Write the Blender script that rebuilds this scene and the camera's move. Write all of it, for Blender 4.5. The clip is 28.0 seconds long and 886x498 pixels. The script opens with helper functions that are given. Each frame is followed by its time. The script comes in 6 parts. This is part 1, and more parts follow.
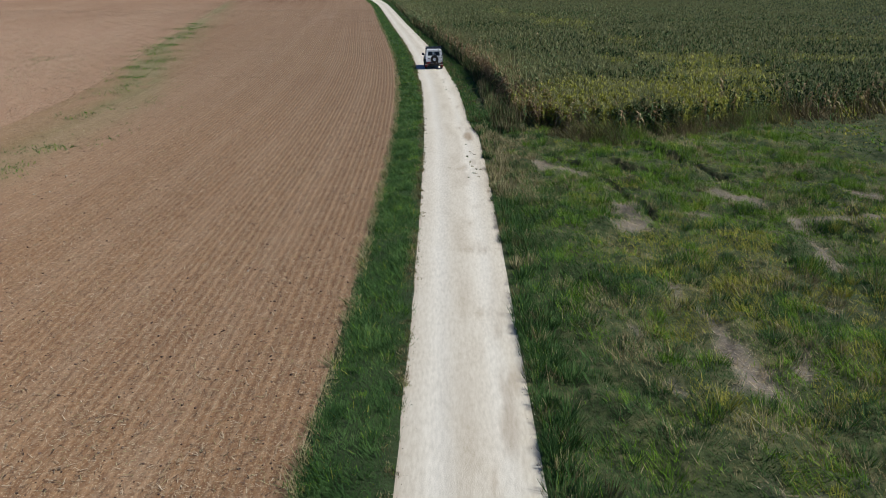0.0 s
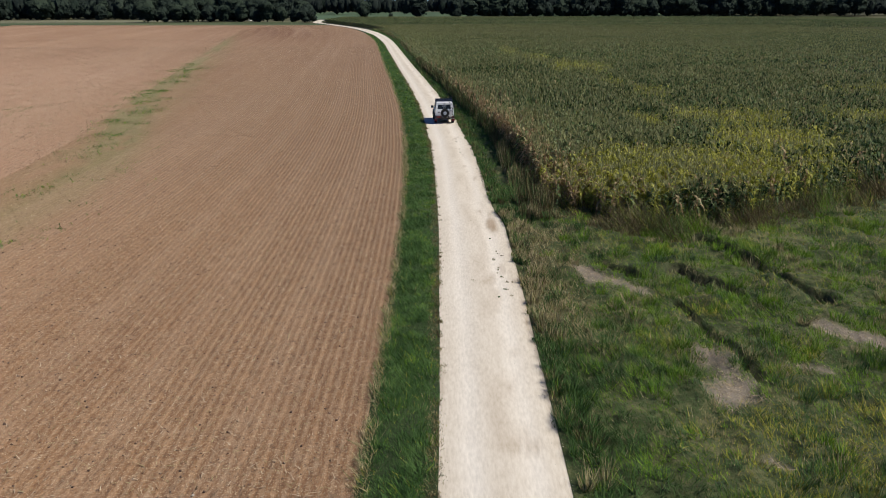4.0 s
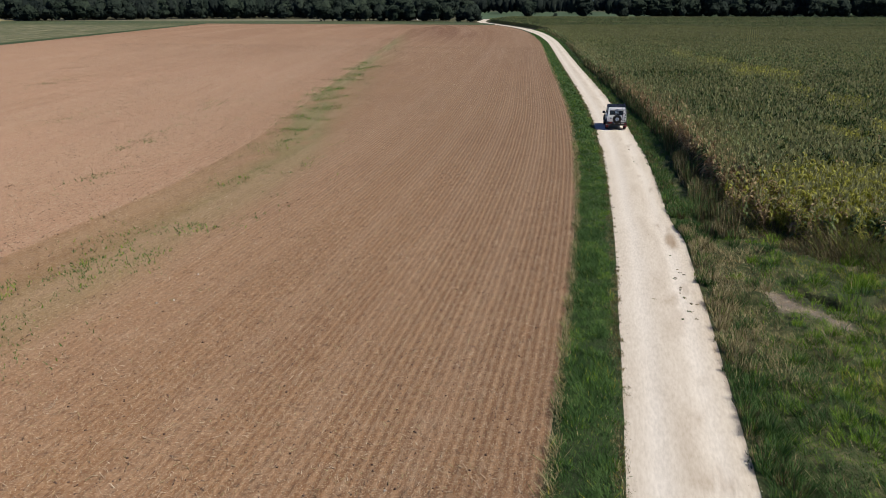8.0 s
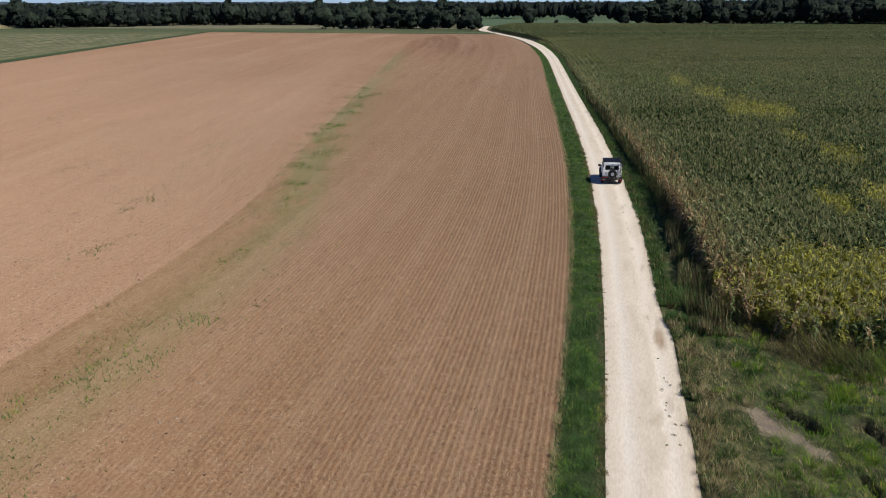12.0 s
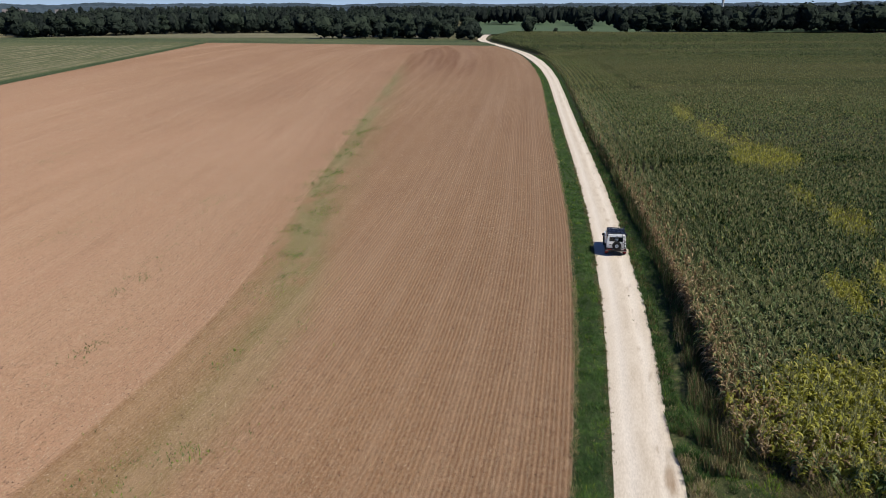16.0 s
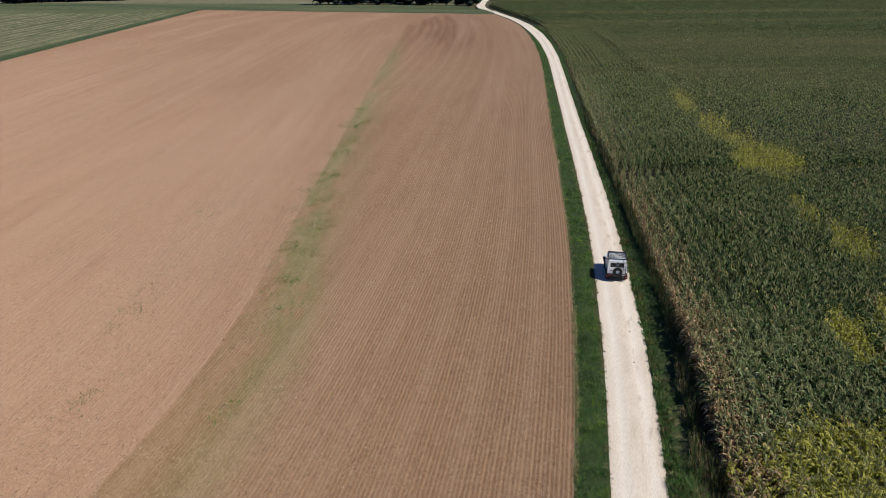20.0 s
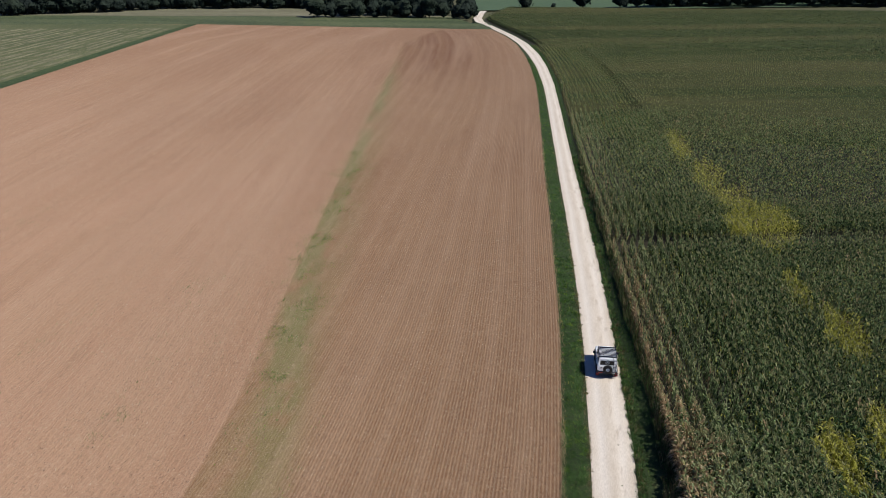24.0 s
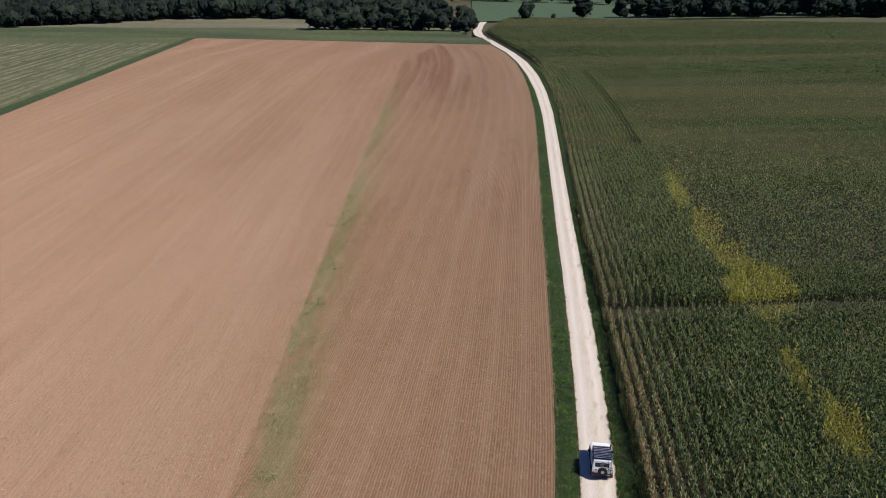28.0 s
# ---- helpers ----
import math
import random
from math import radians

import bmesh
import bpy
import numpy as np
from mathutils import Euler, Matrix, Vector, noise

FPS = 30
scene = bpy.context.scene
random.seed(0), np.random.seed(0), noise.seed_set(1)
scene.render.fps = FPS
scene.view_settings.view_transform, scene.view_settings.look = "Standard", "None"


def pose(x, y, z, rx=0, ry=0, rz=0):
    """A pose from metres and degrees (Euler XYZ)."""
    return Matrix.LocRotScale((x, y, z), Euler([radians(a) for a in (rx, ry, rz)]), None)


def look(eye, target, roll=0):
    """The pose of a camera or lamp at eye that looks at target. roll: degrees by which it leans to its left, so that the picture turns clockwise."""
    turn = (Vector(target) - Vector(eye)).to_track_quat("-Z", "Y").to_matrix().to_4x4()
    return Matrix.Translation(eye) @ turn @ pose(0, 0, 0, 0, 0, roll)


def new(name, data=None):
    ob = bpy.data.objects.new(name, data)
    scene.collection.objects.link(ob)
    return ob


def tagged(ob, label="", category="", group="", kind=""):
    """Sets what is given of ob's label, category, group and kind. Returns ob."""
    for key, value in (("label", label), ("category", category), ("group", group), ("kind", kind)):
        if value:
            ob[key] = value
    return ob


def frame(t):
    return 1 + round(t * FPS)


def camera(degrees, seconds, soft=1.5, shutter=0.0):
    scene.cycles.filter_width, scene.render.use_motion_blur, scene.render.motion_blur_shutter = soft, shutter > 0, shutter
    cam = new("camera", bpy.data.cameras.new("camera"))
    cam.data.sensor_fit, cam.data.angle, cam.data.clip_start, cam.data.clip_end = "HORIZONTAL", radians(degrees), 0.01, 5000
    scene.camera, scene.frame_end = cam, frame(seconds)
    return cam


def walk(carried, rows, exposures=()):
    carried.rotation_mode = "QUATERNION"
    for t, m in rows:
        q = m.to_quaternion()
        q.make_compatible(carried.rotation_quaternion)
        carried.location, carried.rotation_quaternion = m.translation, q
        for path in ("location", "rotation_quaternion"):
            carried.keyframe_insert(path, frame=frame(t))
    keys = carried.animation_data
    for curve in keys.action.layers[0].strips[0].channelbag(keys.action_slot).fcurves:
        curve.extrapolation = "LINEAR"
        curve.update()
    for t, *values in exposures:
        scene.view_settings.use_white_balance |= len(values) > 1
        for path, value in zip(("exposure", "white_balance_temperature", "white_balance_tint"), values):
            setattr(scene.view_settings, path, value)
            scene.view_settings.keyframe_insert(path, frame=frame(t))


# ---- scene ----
cam = camera(63.65, 28.0, soft=0.9)
# seconds, eye, pitch, roll, yaw in degrees
PATH = [
    (0.0, -0.000, -0.000, 8.190, -21.15, 0.04, 0.00),
    (0.5, -0.029, 1.117, 8.443, -20.80, 0.04, -0.02),
    (1.0, -0.051, 2.250, 8.747, -20.61, 0.04, -0.02),
    (1.5, -0.035, 3.543, 9.059, -19.07, 0.04, 0.04),
    (2.0, -0.028, 4.951, 9.238, -18.89, 0.04, 0.10),
    (2.5, -0.087, 6.349, 9.248, -18.89, 0.04, 0.09),
    (4.5, -1.099, 7.508, 9.296, -18.89, 0.04, 0.44),
    (5.0, -1.571, 7.560, 9.296, -18.89, 0.05, 1.03),
    (5.5, -1.796, 7.511, 9.310, -18.89, 0.05, 1.21),
    (6.0, -1.915, 7.472, 9.315, -18.90, 0.05, 3.82),
    (6.5, -1.992, 7.419, 9.312, -18.91, 0.06, 8.90),
    (7.0, -1.895, 7.470, 9.286, -18.92, 0.06, 12.57),
    (7.5, -1.853, 7.431, 9.384, -18.93, 0.06, 12.57),
    (8.0, -1.841, 7.481, 9.597, -18.94, 0.07, 12.59),
    (8.5, -1.817, 7.504, 9.934, -18.94, 0.07, 12.60),
    (9.0, -1.800, 7.548, 10.265, -18.93, 0.07, 12.62),
    (9.5, -1.795, 7.606, 10.764, -18.93, 0.07, 12.64),
    (10.0, -1.762, 7.683, 11.378, -18.94, 0.07, 12.66),
    (10.5, -1.739, 7.740, 12.061, -18.94, 0.07, 12.68),
    (11.0, -1.692, 7.808, 12.682, -18.94, 0.07, 12.70),
    (11.5, -1.667, 7.915, 13.239, -18.94, 0.07, 12.71),
    (12.0, -1.678, 8.089, 13.915, -18.94, 0.07, 12.71),
    (12.5, -1.743, 8.353, 14.661, -18.94, 0.07, 12.71),
    (14.5, -2.281, 10.569, 17.150, -18.93, 0.07, 12.69),
    (15.0, -2.351, 10.795, 17.815, -18.93, 0.07, 12.67),
    (15.5, -2.404, 10.969, 18.381, -18.92, 0.07, 12.65),
    (16.0, -2.455, 11.144, 18.945, -18.91, 0.08, 12.63),
    (16.5, -2.514, 11.403, 19.623, -18.91, 0.08, 12.62),
    (17.0, -2.589, 11.730, 20.287, -18.91, 0.08, 12.60),
    (17.5, -2.694, 12.080, 20.872, -18.38, 0.08, 12.58),
    (18.0, -2.775, 12.405, 21.345, -18.32, 0.08, 12.55),
    (18.5, -2.867, 12.747, 21.905, -19.88, 0.08, 12.53),
    (19.0, -2.963, 13.118, 22.344, -21.57, 0.09, 12.51),
    (19.5, -3.009, 13.331, 22.850, -21.97, 0.08, 12.49),
    (20.0, -3.023, 13.578, 23.360, -21.97, 0.08, 12.48),
    (20.5, -2.997, 13.862, 23.971, -21.97, 0.08, 12.47),
    (21.0, -3.043, 14.147, 24.657, -21.97, 0.08, 12.46),
    (21.5, -3.101, 14.497, 25.401, -21.97, 0.08, 12.44),
    (23.5, -2.960, 16.465, 29.165, -21.98, 0.08, 12.39),
    (24.0, -2.939, 17.039, 30.126, -21.98, 0.08, 12.38),
    (24.5, -2.944, 17.622, 31.028, -21.98, 0.08, 12.39),
    (25.0, -2.968, 18.150, 31.942, -21.99, 0.07, 12.39),
    (25.5, -2.991, 18.660, 32.765, -21.99, 0.07, 12.41),
    (26.0, -3.025, 19.127, 33.646, -22.00, 0.07, 12.42),
    (26.5, -3.028, 19.542, 34.544, -22.00, 0.07, 12.43),
    (27.0, -3.053, 20.034, 35.415, -22.00, 0.07, 12.42),
    (27.5, -3.066, 20.510, 36.214, -22.00, 0.07, 12.43),
    (28.0, -3.097, 20.876, 36.741, -21.99, 0.07, 12.43),
]
EXPOSURE = [(0.0, -0.24, 5900, 2), (1.5, -0.19, 6050, 4), (2.5, -0.10, 6250, 7), (5.0, -0.08, 6330, 7), (7.0, -0.12, 6380, 8), (12.0, -0.11, 6400, 8), (17.0, -0.07, 6400, 9), (21.0, -0.08, 6200, 9), (24.0, -0.10, 6120, 10), (28.0, -0.11, 6170, 13)]
walk(cam, [(t, pose(x, y, z, 90 + pitch, roll, yaw)) for t, x, y, z, pitch, roll, yaw in PATH], EXPOSURE)

# ---- sky, sun, exposure ----
SUN_WAY = Vector((0.78, -0.16, 1.0)).normalized()
world = bpy.data.worlds.new("sky")
scene.world = world
world.use_nodes = True
wn = world.node_tree
sky = wn.nodes.new("ShaderNodeTexSky")
sky.sky_type = "NISHITA"
sky.sun_disc = False
sky.sun_elevation = math.asin(SUN_WAY.z)
sky.sun_rotation = math.atan2(SUN_WAY.x, SUN_WAY.y)
sky.altitude = 300
sky.air_density = 1.0
sky.dust_density = 0.1
sky.ozone_density = 2.0
tint = wn.nodes.new("ShaderNodeMix")
tint.data_type, tint.blend_type = "RGBA", "MULTIPLY"
tint.inputs["Factor"].default_value = 1.0
tint.inputs[7].default_value = (0.64, 0.88, 1.48, 1)
wn.links.new(sky.outputs[0], tint.inputs[6])
wn.links.new(tint.outputs[2], wn.nodes["Background"].inputs[0])
wn.nodes["Background"].inputs[1].default_value = 0.047
lamp = bpy.data.lights.new("sun", "SUN")
lamp.energy = 5.0
lamp.angle = radians(0.53)
lamp.color = (1.0, 0.95, 0.87)
sun = new("sun", lamp)
sun.matrix_world = look(SUN_WAY * 200, (0, 0, 0))


# ---- materials ----
def surf(name, ramp, scale, rough=0.9, bump=0.0, bump_scale=40.0, patch=0.3, patch_scale=0.15, island=0.0,
         clear=0.0, metal=0.0, spec=0.3, attr=(), stretch=(1, 1, 1), thing=0.0, soft=0.0):
    """Noise-driven colour ramp with larger patches; attr: (name, colour) pairs that blend in by a mesh attribute."""
    m = bpy.data.materials.new(name)
    m.use_nodes = True
    t = m.node_tree
    N, L = t.nodes, t.links
    bs = N["Principled BSDF"]
    bs.inputs["Roughness"].default_value = rough
    bs.inputs["Metallic"].default_value = metal
    bs.inputs["Specular IOR Level"].default_value = spec
    co = N.new("ShaderNodeTexCoord")
    mp = N.new("ShaderNodeMapping")
    mp.inputs["Scale"].default_value = stretch
    L.new(co.outputs["Object"], mp.inputs["Vector"])

    def noise_node(s, detail=6.0, rgh=0.6):
        n = N.new("ShaderNodeTexNoise")
        n.inputs["Scale"].default_value = s
        n.inputs["Detail"].default_value = detail
        n.inputs["Roughness"].default_value = rgh
        L.new(mp.outputs[0], n.inputs["Vector"])
        return n

    def calc(op, a, b):
        n = N.new("ShaderNodeMath")
        n.operation = op
        for k, v in enumerate((a, b)):
            if isinstance(v, (int, float)):
                n.inputs[k].default_value = v
            else:
                L.new(v, n.inputs[k])
        return n.outputs[0]

    fine, broad = noise_node(scale), noise_node(patch_scale, 4.0)
    fac = calc("ADD", fine.outputs[0], calc("MULTIPLY", calc("SUBTRACT", broad.outputs[0], 0.5), patch * 2))
    if island:
        g = N.new("ShaderNodeNewGeometry")
        fac = calc("ADD", fac, calc("MULTIPLY", calc("SUBTRACT", g.outputs["Random Per Island"], 0.5), island))
    if thing:
        o = N.new("ShaderNodeObjectInfo")
        fac = calc("ADD", fac, calc("MULTIPLY", calc("SUBTRACT", o.outputs["Random"], 0.5), thing))
    cr = N.new("ShaderNodeValToRGB")
    el = cr.color_ramp.elements
    while len(el) < len(ramp):
        el.new(0.5)
    for e, (p, c) in zip(el, ramp):
        e.position, e.color = p, (*c, 1)
    L.new(fac, cr.inputs[0])
    col = cr.outputs[0]
    for key, tone in attr:
        a = N.new("ShaderNodeAttribute")
        a.attribute_name = key
        mx = N.new("ShaderNodeMix")
        mx.data_type = "RGBA"
        L.new(a.outputs["Fac"], mx.inputs["Factor"])
        L.new(col, mx.inputs[6])
        tint = N.new("ShaderNodeMix")
        tint.data_type = "RGBA"
        tint.inputs[6].default_value = (*[v * 0.72 for v in tone], 1)
        tint.inputs[7].default_value = (*[min(1, v * 1.3) for v in tone], 1)
        L.new(fine.outputs[0], tint.inputs["Factor"])
        L.new(tint.outputs[2], mx.inputs[7])
        col = mx.outputs[2]
    L.new(col, bs.inputs["Base Color"])
    if bump:
        b = N.new("ShaderNodeBump")
        b.inputs["Strength"].default_value = 1.0
        b.inputs["Distance"].default_value = bump
        L.new(noise_node(bump_scale, 5.0, 0.65).outputs[0], b.inputs["Height"])
        L.new(b.outputs[0], bs.inputs["Normal"])
    if soft:
        g2 = N.new("ShaderNodeNewGeometry")
        up, unit = N.new("ShaderNodeVectorMath"), N.new("ShaderNodeVectorMath")
        up.inputs[1].default_value = (0, 0, soft)
        unit.operation = "NORMALIZE"
        L.new(g2.outputs["Normal"], up.inputs[0])
        L.new(up.outputs[0], unit.inputs[0])
        L.new(unit.outputs[0], bs.inputs["Normal"])
    if clear:
        tr = N.new("ShaderNodeBsdfTranslucent")
        L.new(col, tr.inputs[0])
        mix = N.new("ShaderNodeMixShader")
        mix.inputs[0].default_value = clear
        L.new(bs.outputs[0], mix.inputs[1])
        L.new(tr.outputs[0], mix.inputs[2])
        L.new(mix.outputs[0], N["Material Output"].inputs[0])
    return m


def leafy(name, dark, mid, light, patch=0.35, patch_scale=0.12, clear=0.14, rough=0.75, spec=0.15, soft=0.0, island=0.55):
    return surf(name, [(0.2, dark), (0.5, mid), (0.8, light)], 3.0, rough, patch=patch, patch_scale=patch_scale,
                island=island, clear=clear, spec=spec, soft=soft)


def row_soil(m, key):
    """Adds drill rows in dark and pale lines, tramlines, straw flecks and dark flecks to a soil, by the distance across
    the rows.
    """
    t = m.node_tree
    N, L = t.nodes, t.links
    bs = N["Principled BSDF"]
    col = bs.inputs["Base Color"].links[0].from_socket
    at = N.new("ShaderNodeAttribute")
    at.attribute_name = key
    co = N.new("ShaderNodeTexCoord")

    def tex(scale, detail, rgh):
        n = N.new("ShaderNodeTexNoise")
        n.inputs["Scale"].default_value, n.inputs["Detail"].default_value, n.inputs["Roughness"].default_value = scale, detail, rgh
        L.new(co.outputs["Object"], n.inputs["Vector"])
        return n.outputs[0]

    sep, com, com_short = N.new("ShaderNodeSeparateXYZ"), N.new("ShaderNodeCombineXYZ"), N.new("ShaderNodeCombineXYZ")
    L.new(co.outputs["Object"], sep.inputs[0])
    L.new(at.outputs["Fac"], com.inputs[0])

    def along(scale, detail, rgh):
        """Noise drawn out along the rows."""
        n = N.new("ShaderNodeTexNoise")
        n.inputs["Scale"].default_value, n.inputs["Detail"].default_value, n.inputs["Roughness"].default_value = scale, detail, rgh
        L.new(com.outputs[0], n.inputs["Vector"])
        return n.outputs[0]

    def calc(op, *args):
        n = N.new("ShaderNodeMath")
        n.operation = op
        for k, v in enumerate(args):
            if isinstance(v, (int, float)):
                n.inputs[k].default_value = v
            else:
                L.new(v, n.inputs[k])
        return n.outputs[0]

    L.new(calc("MULTIPLY", sep.outputs[1], 0.05), com.inputs[1])

    def mixed(fac, a, rgb):
        n = N.new("ShaderNodeMix")
        n.data_type = "RGBA"
        L.new(fac, n.inputs["Factor"])
        L.new(a, n.inputs[6])
        n.inputs[7].default_value = (*rgb, 1)
        return n.outputs[2]

    def between(v, a, b, top):
        n = N.new("ShaderNodeMapRange")
        L.new(v, n.inputs["Value"])
        n.inputs["From Min"].default_value, n.inputs["From Max"].default_value = a, b
        n.inputs["To Max"].default_value = top
        return n.outputs[0]

    L.new(calc("MULTIPLY", sep.outputs[1], 0.22), com_short.inputs[1])
    L.new(at.outputs["Fac"], com_short.inputs[0])

    def dashes(scale, detail, rgh):
        """Noise drawn out a little along the rows."""
        n = N.new("ShaderNodeTexNoise")
        n.inputs["Scale"].default_value, n.inputs["Detail"].default_value, n.inputs["Roughness"].default_value = scale, detail, rgh
        L.new(com_short.outputs[0], n.inputs["Vector"])
        return n.outputs[0]

    wob = calc("MULTIPLY", along(0.5, 3, 0.5), 2.5)
    phase = calc("ADD", calc("MULTIPLY", at.outputs["Fac"], 2 * math.pi / 0.23), wob)
    wave = calc("SINE", phase)
    broken = dashes(5.0, 4, 0.7)
    dr = N.new("ShaderNodeAttribute")
    dr.attribute_name = "drill"
    col = mixed(between(tex(2.3, 6, 0.8), 0.50, 0.64, 0.34), col, (0.185, 0.100, 0.064))
    col = mixed(between(along(1.1, 6, 0.75), 0.50, 0.70, 0.34), col, (0.195, 0.105, 0.064))
    col = mixed(between(along(0.10, 4, 0.6), 0.48, 0.68, 0.34), col, (0.47, 0.31, 0.22))
    col = mixed(between(tex(0.8, 9, 0.85), 0.53, 0.66, 0.32), col, (0.52, 0.37, 0.27))
    col = mixed(between(tex(3.3, 5, 0.75), 0.54, 0.64, 0.26), col, (0.50, 0.35, 0.24))
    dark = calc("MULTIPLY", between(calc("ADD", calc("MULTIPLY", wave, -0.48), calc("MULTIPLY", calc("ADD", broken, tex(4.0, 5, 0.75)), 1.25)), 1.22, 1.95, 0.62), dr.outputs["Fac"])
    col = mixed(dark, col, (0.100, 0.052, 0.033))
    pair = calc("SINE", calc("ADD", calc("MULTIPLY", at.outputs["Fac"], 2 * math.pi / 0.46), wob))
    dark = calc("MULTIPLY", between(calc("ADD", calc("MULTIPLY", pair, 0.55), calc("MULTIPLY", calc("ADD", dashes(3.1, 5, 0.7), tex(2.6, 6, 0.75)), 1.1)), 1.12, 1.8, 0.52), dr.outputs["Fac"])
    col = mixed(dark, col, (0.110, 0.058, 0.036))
    pale = calc("MULTIPLY", between(calc("ADD", calc("MULTIPLY", wave, 0.40), calc("MULTIPLY", calc("ADD", dashes(7.0, 4, 0.75), tex(6.0, 5, 0.8)), 1.3)), 1.35, 2.0, 0.50), dr.outputs["Fac"])
    col = mixed(pale, col, (0.54, 0.40, 0.28))
    wide = calc("SINE", calc("ADD", calc("MULTIPLY", at.outputs["Fac"], 2 * math.pi / 3.1), calc("MULTIPLY", tex(0.03, 3, 0.6), 5.0)))
    col = mixed(calc("MULTIPLY", between(wide, 0.2, 1.0, 0.22), tex(0.25, 4, 0.7)), col, (0.47, 0.32, 0.23))
    col = mixed(between(tex(26.0, 3, 0.75), 0.55, 0.63, 0.80), col, (0.62, 0.48, 0.34))
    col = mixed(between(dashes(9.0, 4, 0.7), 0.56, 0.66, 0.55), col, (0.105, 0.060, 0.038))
    dark_flecks = tex(13.0, 4, 0.8)
    col = mixed(between(dark_flecks, 0.575, 0.66, 0.85), col, (0.050, 0.030, 0.021))
    wet = N.new("ShaderNodeMix")
    wet.data_type, wet.blend_type = "RGBA", "MULTIPLY"
    wet.inputs["Factor"].default_value = 1.0
    L.new(col, wet.inputs[6])
    wet.inputs[7].default_value = (0.865, 0.850, 0.765, 1)
    L.new(wet.outputs[2], bs.inputs["Base Color"])
    bs.inputs["Diffuse Roughness"].default_value = 1.0
    return m


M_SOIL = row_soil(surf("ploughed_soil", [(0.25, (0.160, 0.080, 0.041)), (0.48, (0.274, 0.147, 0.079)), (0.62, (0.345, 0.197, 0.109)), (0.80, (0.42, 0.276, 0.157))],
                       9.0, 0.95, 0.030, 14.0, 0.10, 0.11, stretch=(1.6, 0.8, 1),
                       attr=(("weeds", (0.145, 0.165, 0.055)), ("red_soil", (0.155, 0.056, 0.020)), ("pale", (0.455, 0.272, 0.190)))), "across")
M_EARTH = surf("earth", [(0.3, (0.060, 0.055, 0.026)), (0.6, (0.10, 0.095, 0.042))], 2.0, 0.95, 0.03, 6.0, 0.3, 0.05)
M_ROAD = surf("crushed_limestone", [(0.2, (0.505, 0.415, 0.310)), (0.5, (0.615, 0.525, 0.415)), (0.8, (0.69, 0.61, 0.505))], 9.0, 0.9, 0.006, 60.0,
              0.22, 0.5, attr=(("track", (0.71, 0.635, 0.54)), ("damp", (0.32, 0.225, 0.14))), stretch=(1.8, 0.45, 1))
# ground tones kept dark to paint shade in hollows between the blades
M_FALLOW = surf("fallow_turf", [(0.25, (0.020, 0.030, 0.010)), (0.5, (0.055, 0.066, 0.021)), (0.75, (0.15, 0.135, 0.060))], 3.5, 0.95, 0.05, 9.0,
                0.3, 0.2, attr=(("bare", (0.205, 0.165, 0.130)), ("mud", (0.045, 0.032, 0.024))))
# darkened in colour for the shade low among the grass
M_VERGE = surf("verge_soil", [(0.3, (0.018, 0.030, 0.009)), (0.7, (0.045, 0.062, 0.020))], 5.0, 0.95, 0.04, 12.0)
M_GRASS = leafy("grass_green", (0.022, 0.052, 0.013), (0.056, 0.112, 0.027), (0.112, 0.182, 0.052), 0.45, 0.9, soft=0.55, island=0.32)
M_GRASS_LUSH = leafy("grass_lush", (0.048, 0.100, 0.007), (0.125, 0.228, 0.014), (0.24, 0.335, 0.034), 0.45, 0.9, soft=0.45, island=0.32)
M_GRASS_YELLOW = leafy("grass_yellowing", (0.15, 0.150, 0.018), (0.30, 0.285, 0.034), (0.45, 0.385, 0.075), 0.35, 0.6, soft=0.8, island=0.35)
M_GRASS_DRY = leafy("grass_dry", (0.16, 0.125, 0.055), (0.29, 0.235, 0.112), (0.45, 0.38, 0.21), 0.2, 0.3, soft=0.6)
M_GRASS_BROWN = leafy("grass_seed_heads", (0.072, 0.056, 0.026), (0.138, 0.108, 0.050), (0.24, 0.19, 0.095), 0.2, 0.3)
M_MAIZE = leafy("maize_green", (0.011, 0.026, 0.008), (0.062, 0.110, 0.030), (0.270, 0.340, 0.135), 0.22, 0.10, 0.20, 0.60, 0.10, island=0.80)
M_MAIZE.node_tree.nodes["Principled BSDF"].inputs["Diffuse Roughness"].default_value = 1.0
M_MAIZE_YELLOW = leafy("maize_yellowing", (0.19, 0.200, 0.030), (0.40, 0.395, 0.066), (0.64, 0.59, 0.16), 0.2, 0.2, 0.48, 0.55)
M_MAIZE_DRY = leafy("maize_dry", (0.20, 0.130, 0.062), (0.36, 0.250, 0.130), (0.55, 0.42, 0.24), 0.2, 0.3, 0.3, 0.7)
M_MAIZE_PALE = leafy("maize_pale", (0.070, 0.098, 0.036), (0.165, 0.200, 0.082), (0.33, 0.36, 0.18), 0.2, 0.2, 0.2, 0.65, 0.1)
M_TASSEL = leafy("maize_tassel", (0.145, 0.148, 0.058), (0.26, 0.258, 0.108), (0.40, 0.385, 0.185), 0.2, 0.3, 0.4, 0.8)
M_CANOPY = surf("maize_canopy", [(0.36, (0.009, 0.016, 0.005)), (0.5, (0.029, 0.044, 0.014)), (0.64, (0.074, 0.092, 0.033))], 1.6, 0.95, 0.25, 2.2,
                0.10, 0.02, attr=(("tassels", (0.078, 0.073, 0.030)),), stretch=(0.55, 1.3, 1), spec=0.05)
M_STRAW = leafy("straw", (0.27, 0.19, 0.115), (0.42, 0.315, 0.205), (0.58, 0.47, 0.33), 0.1, 0.5, 0.1, 0.8)
M_CLOD = surf("clod", [(0.3, (0.060, 0.035, 0.024)), (0.7, (0.16, 0.10, 0.07))], 20, 0.95, island=0.5)
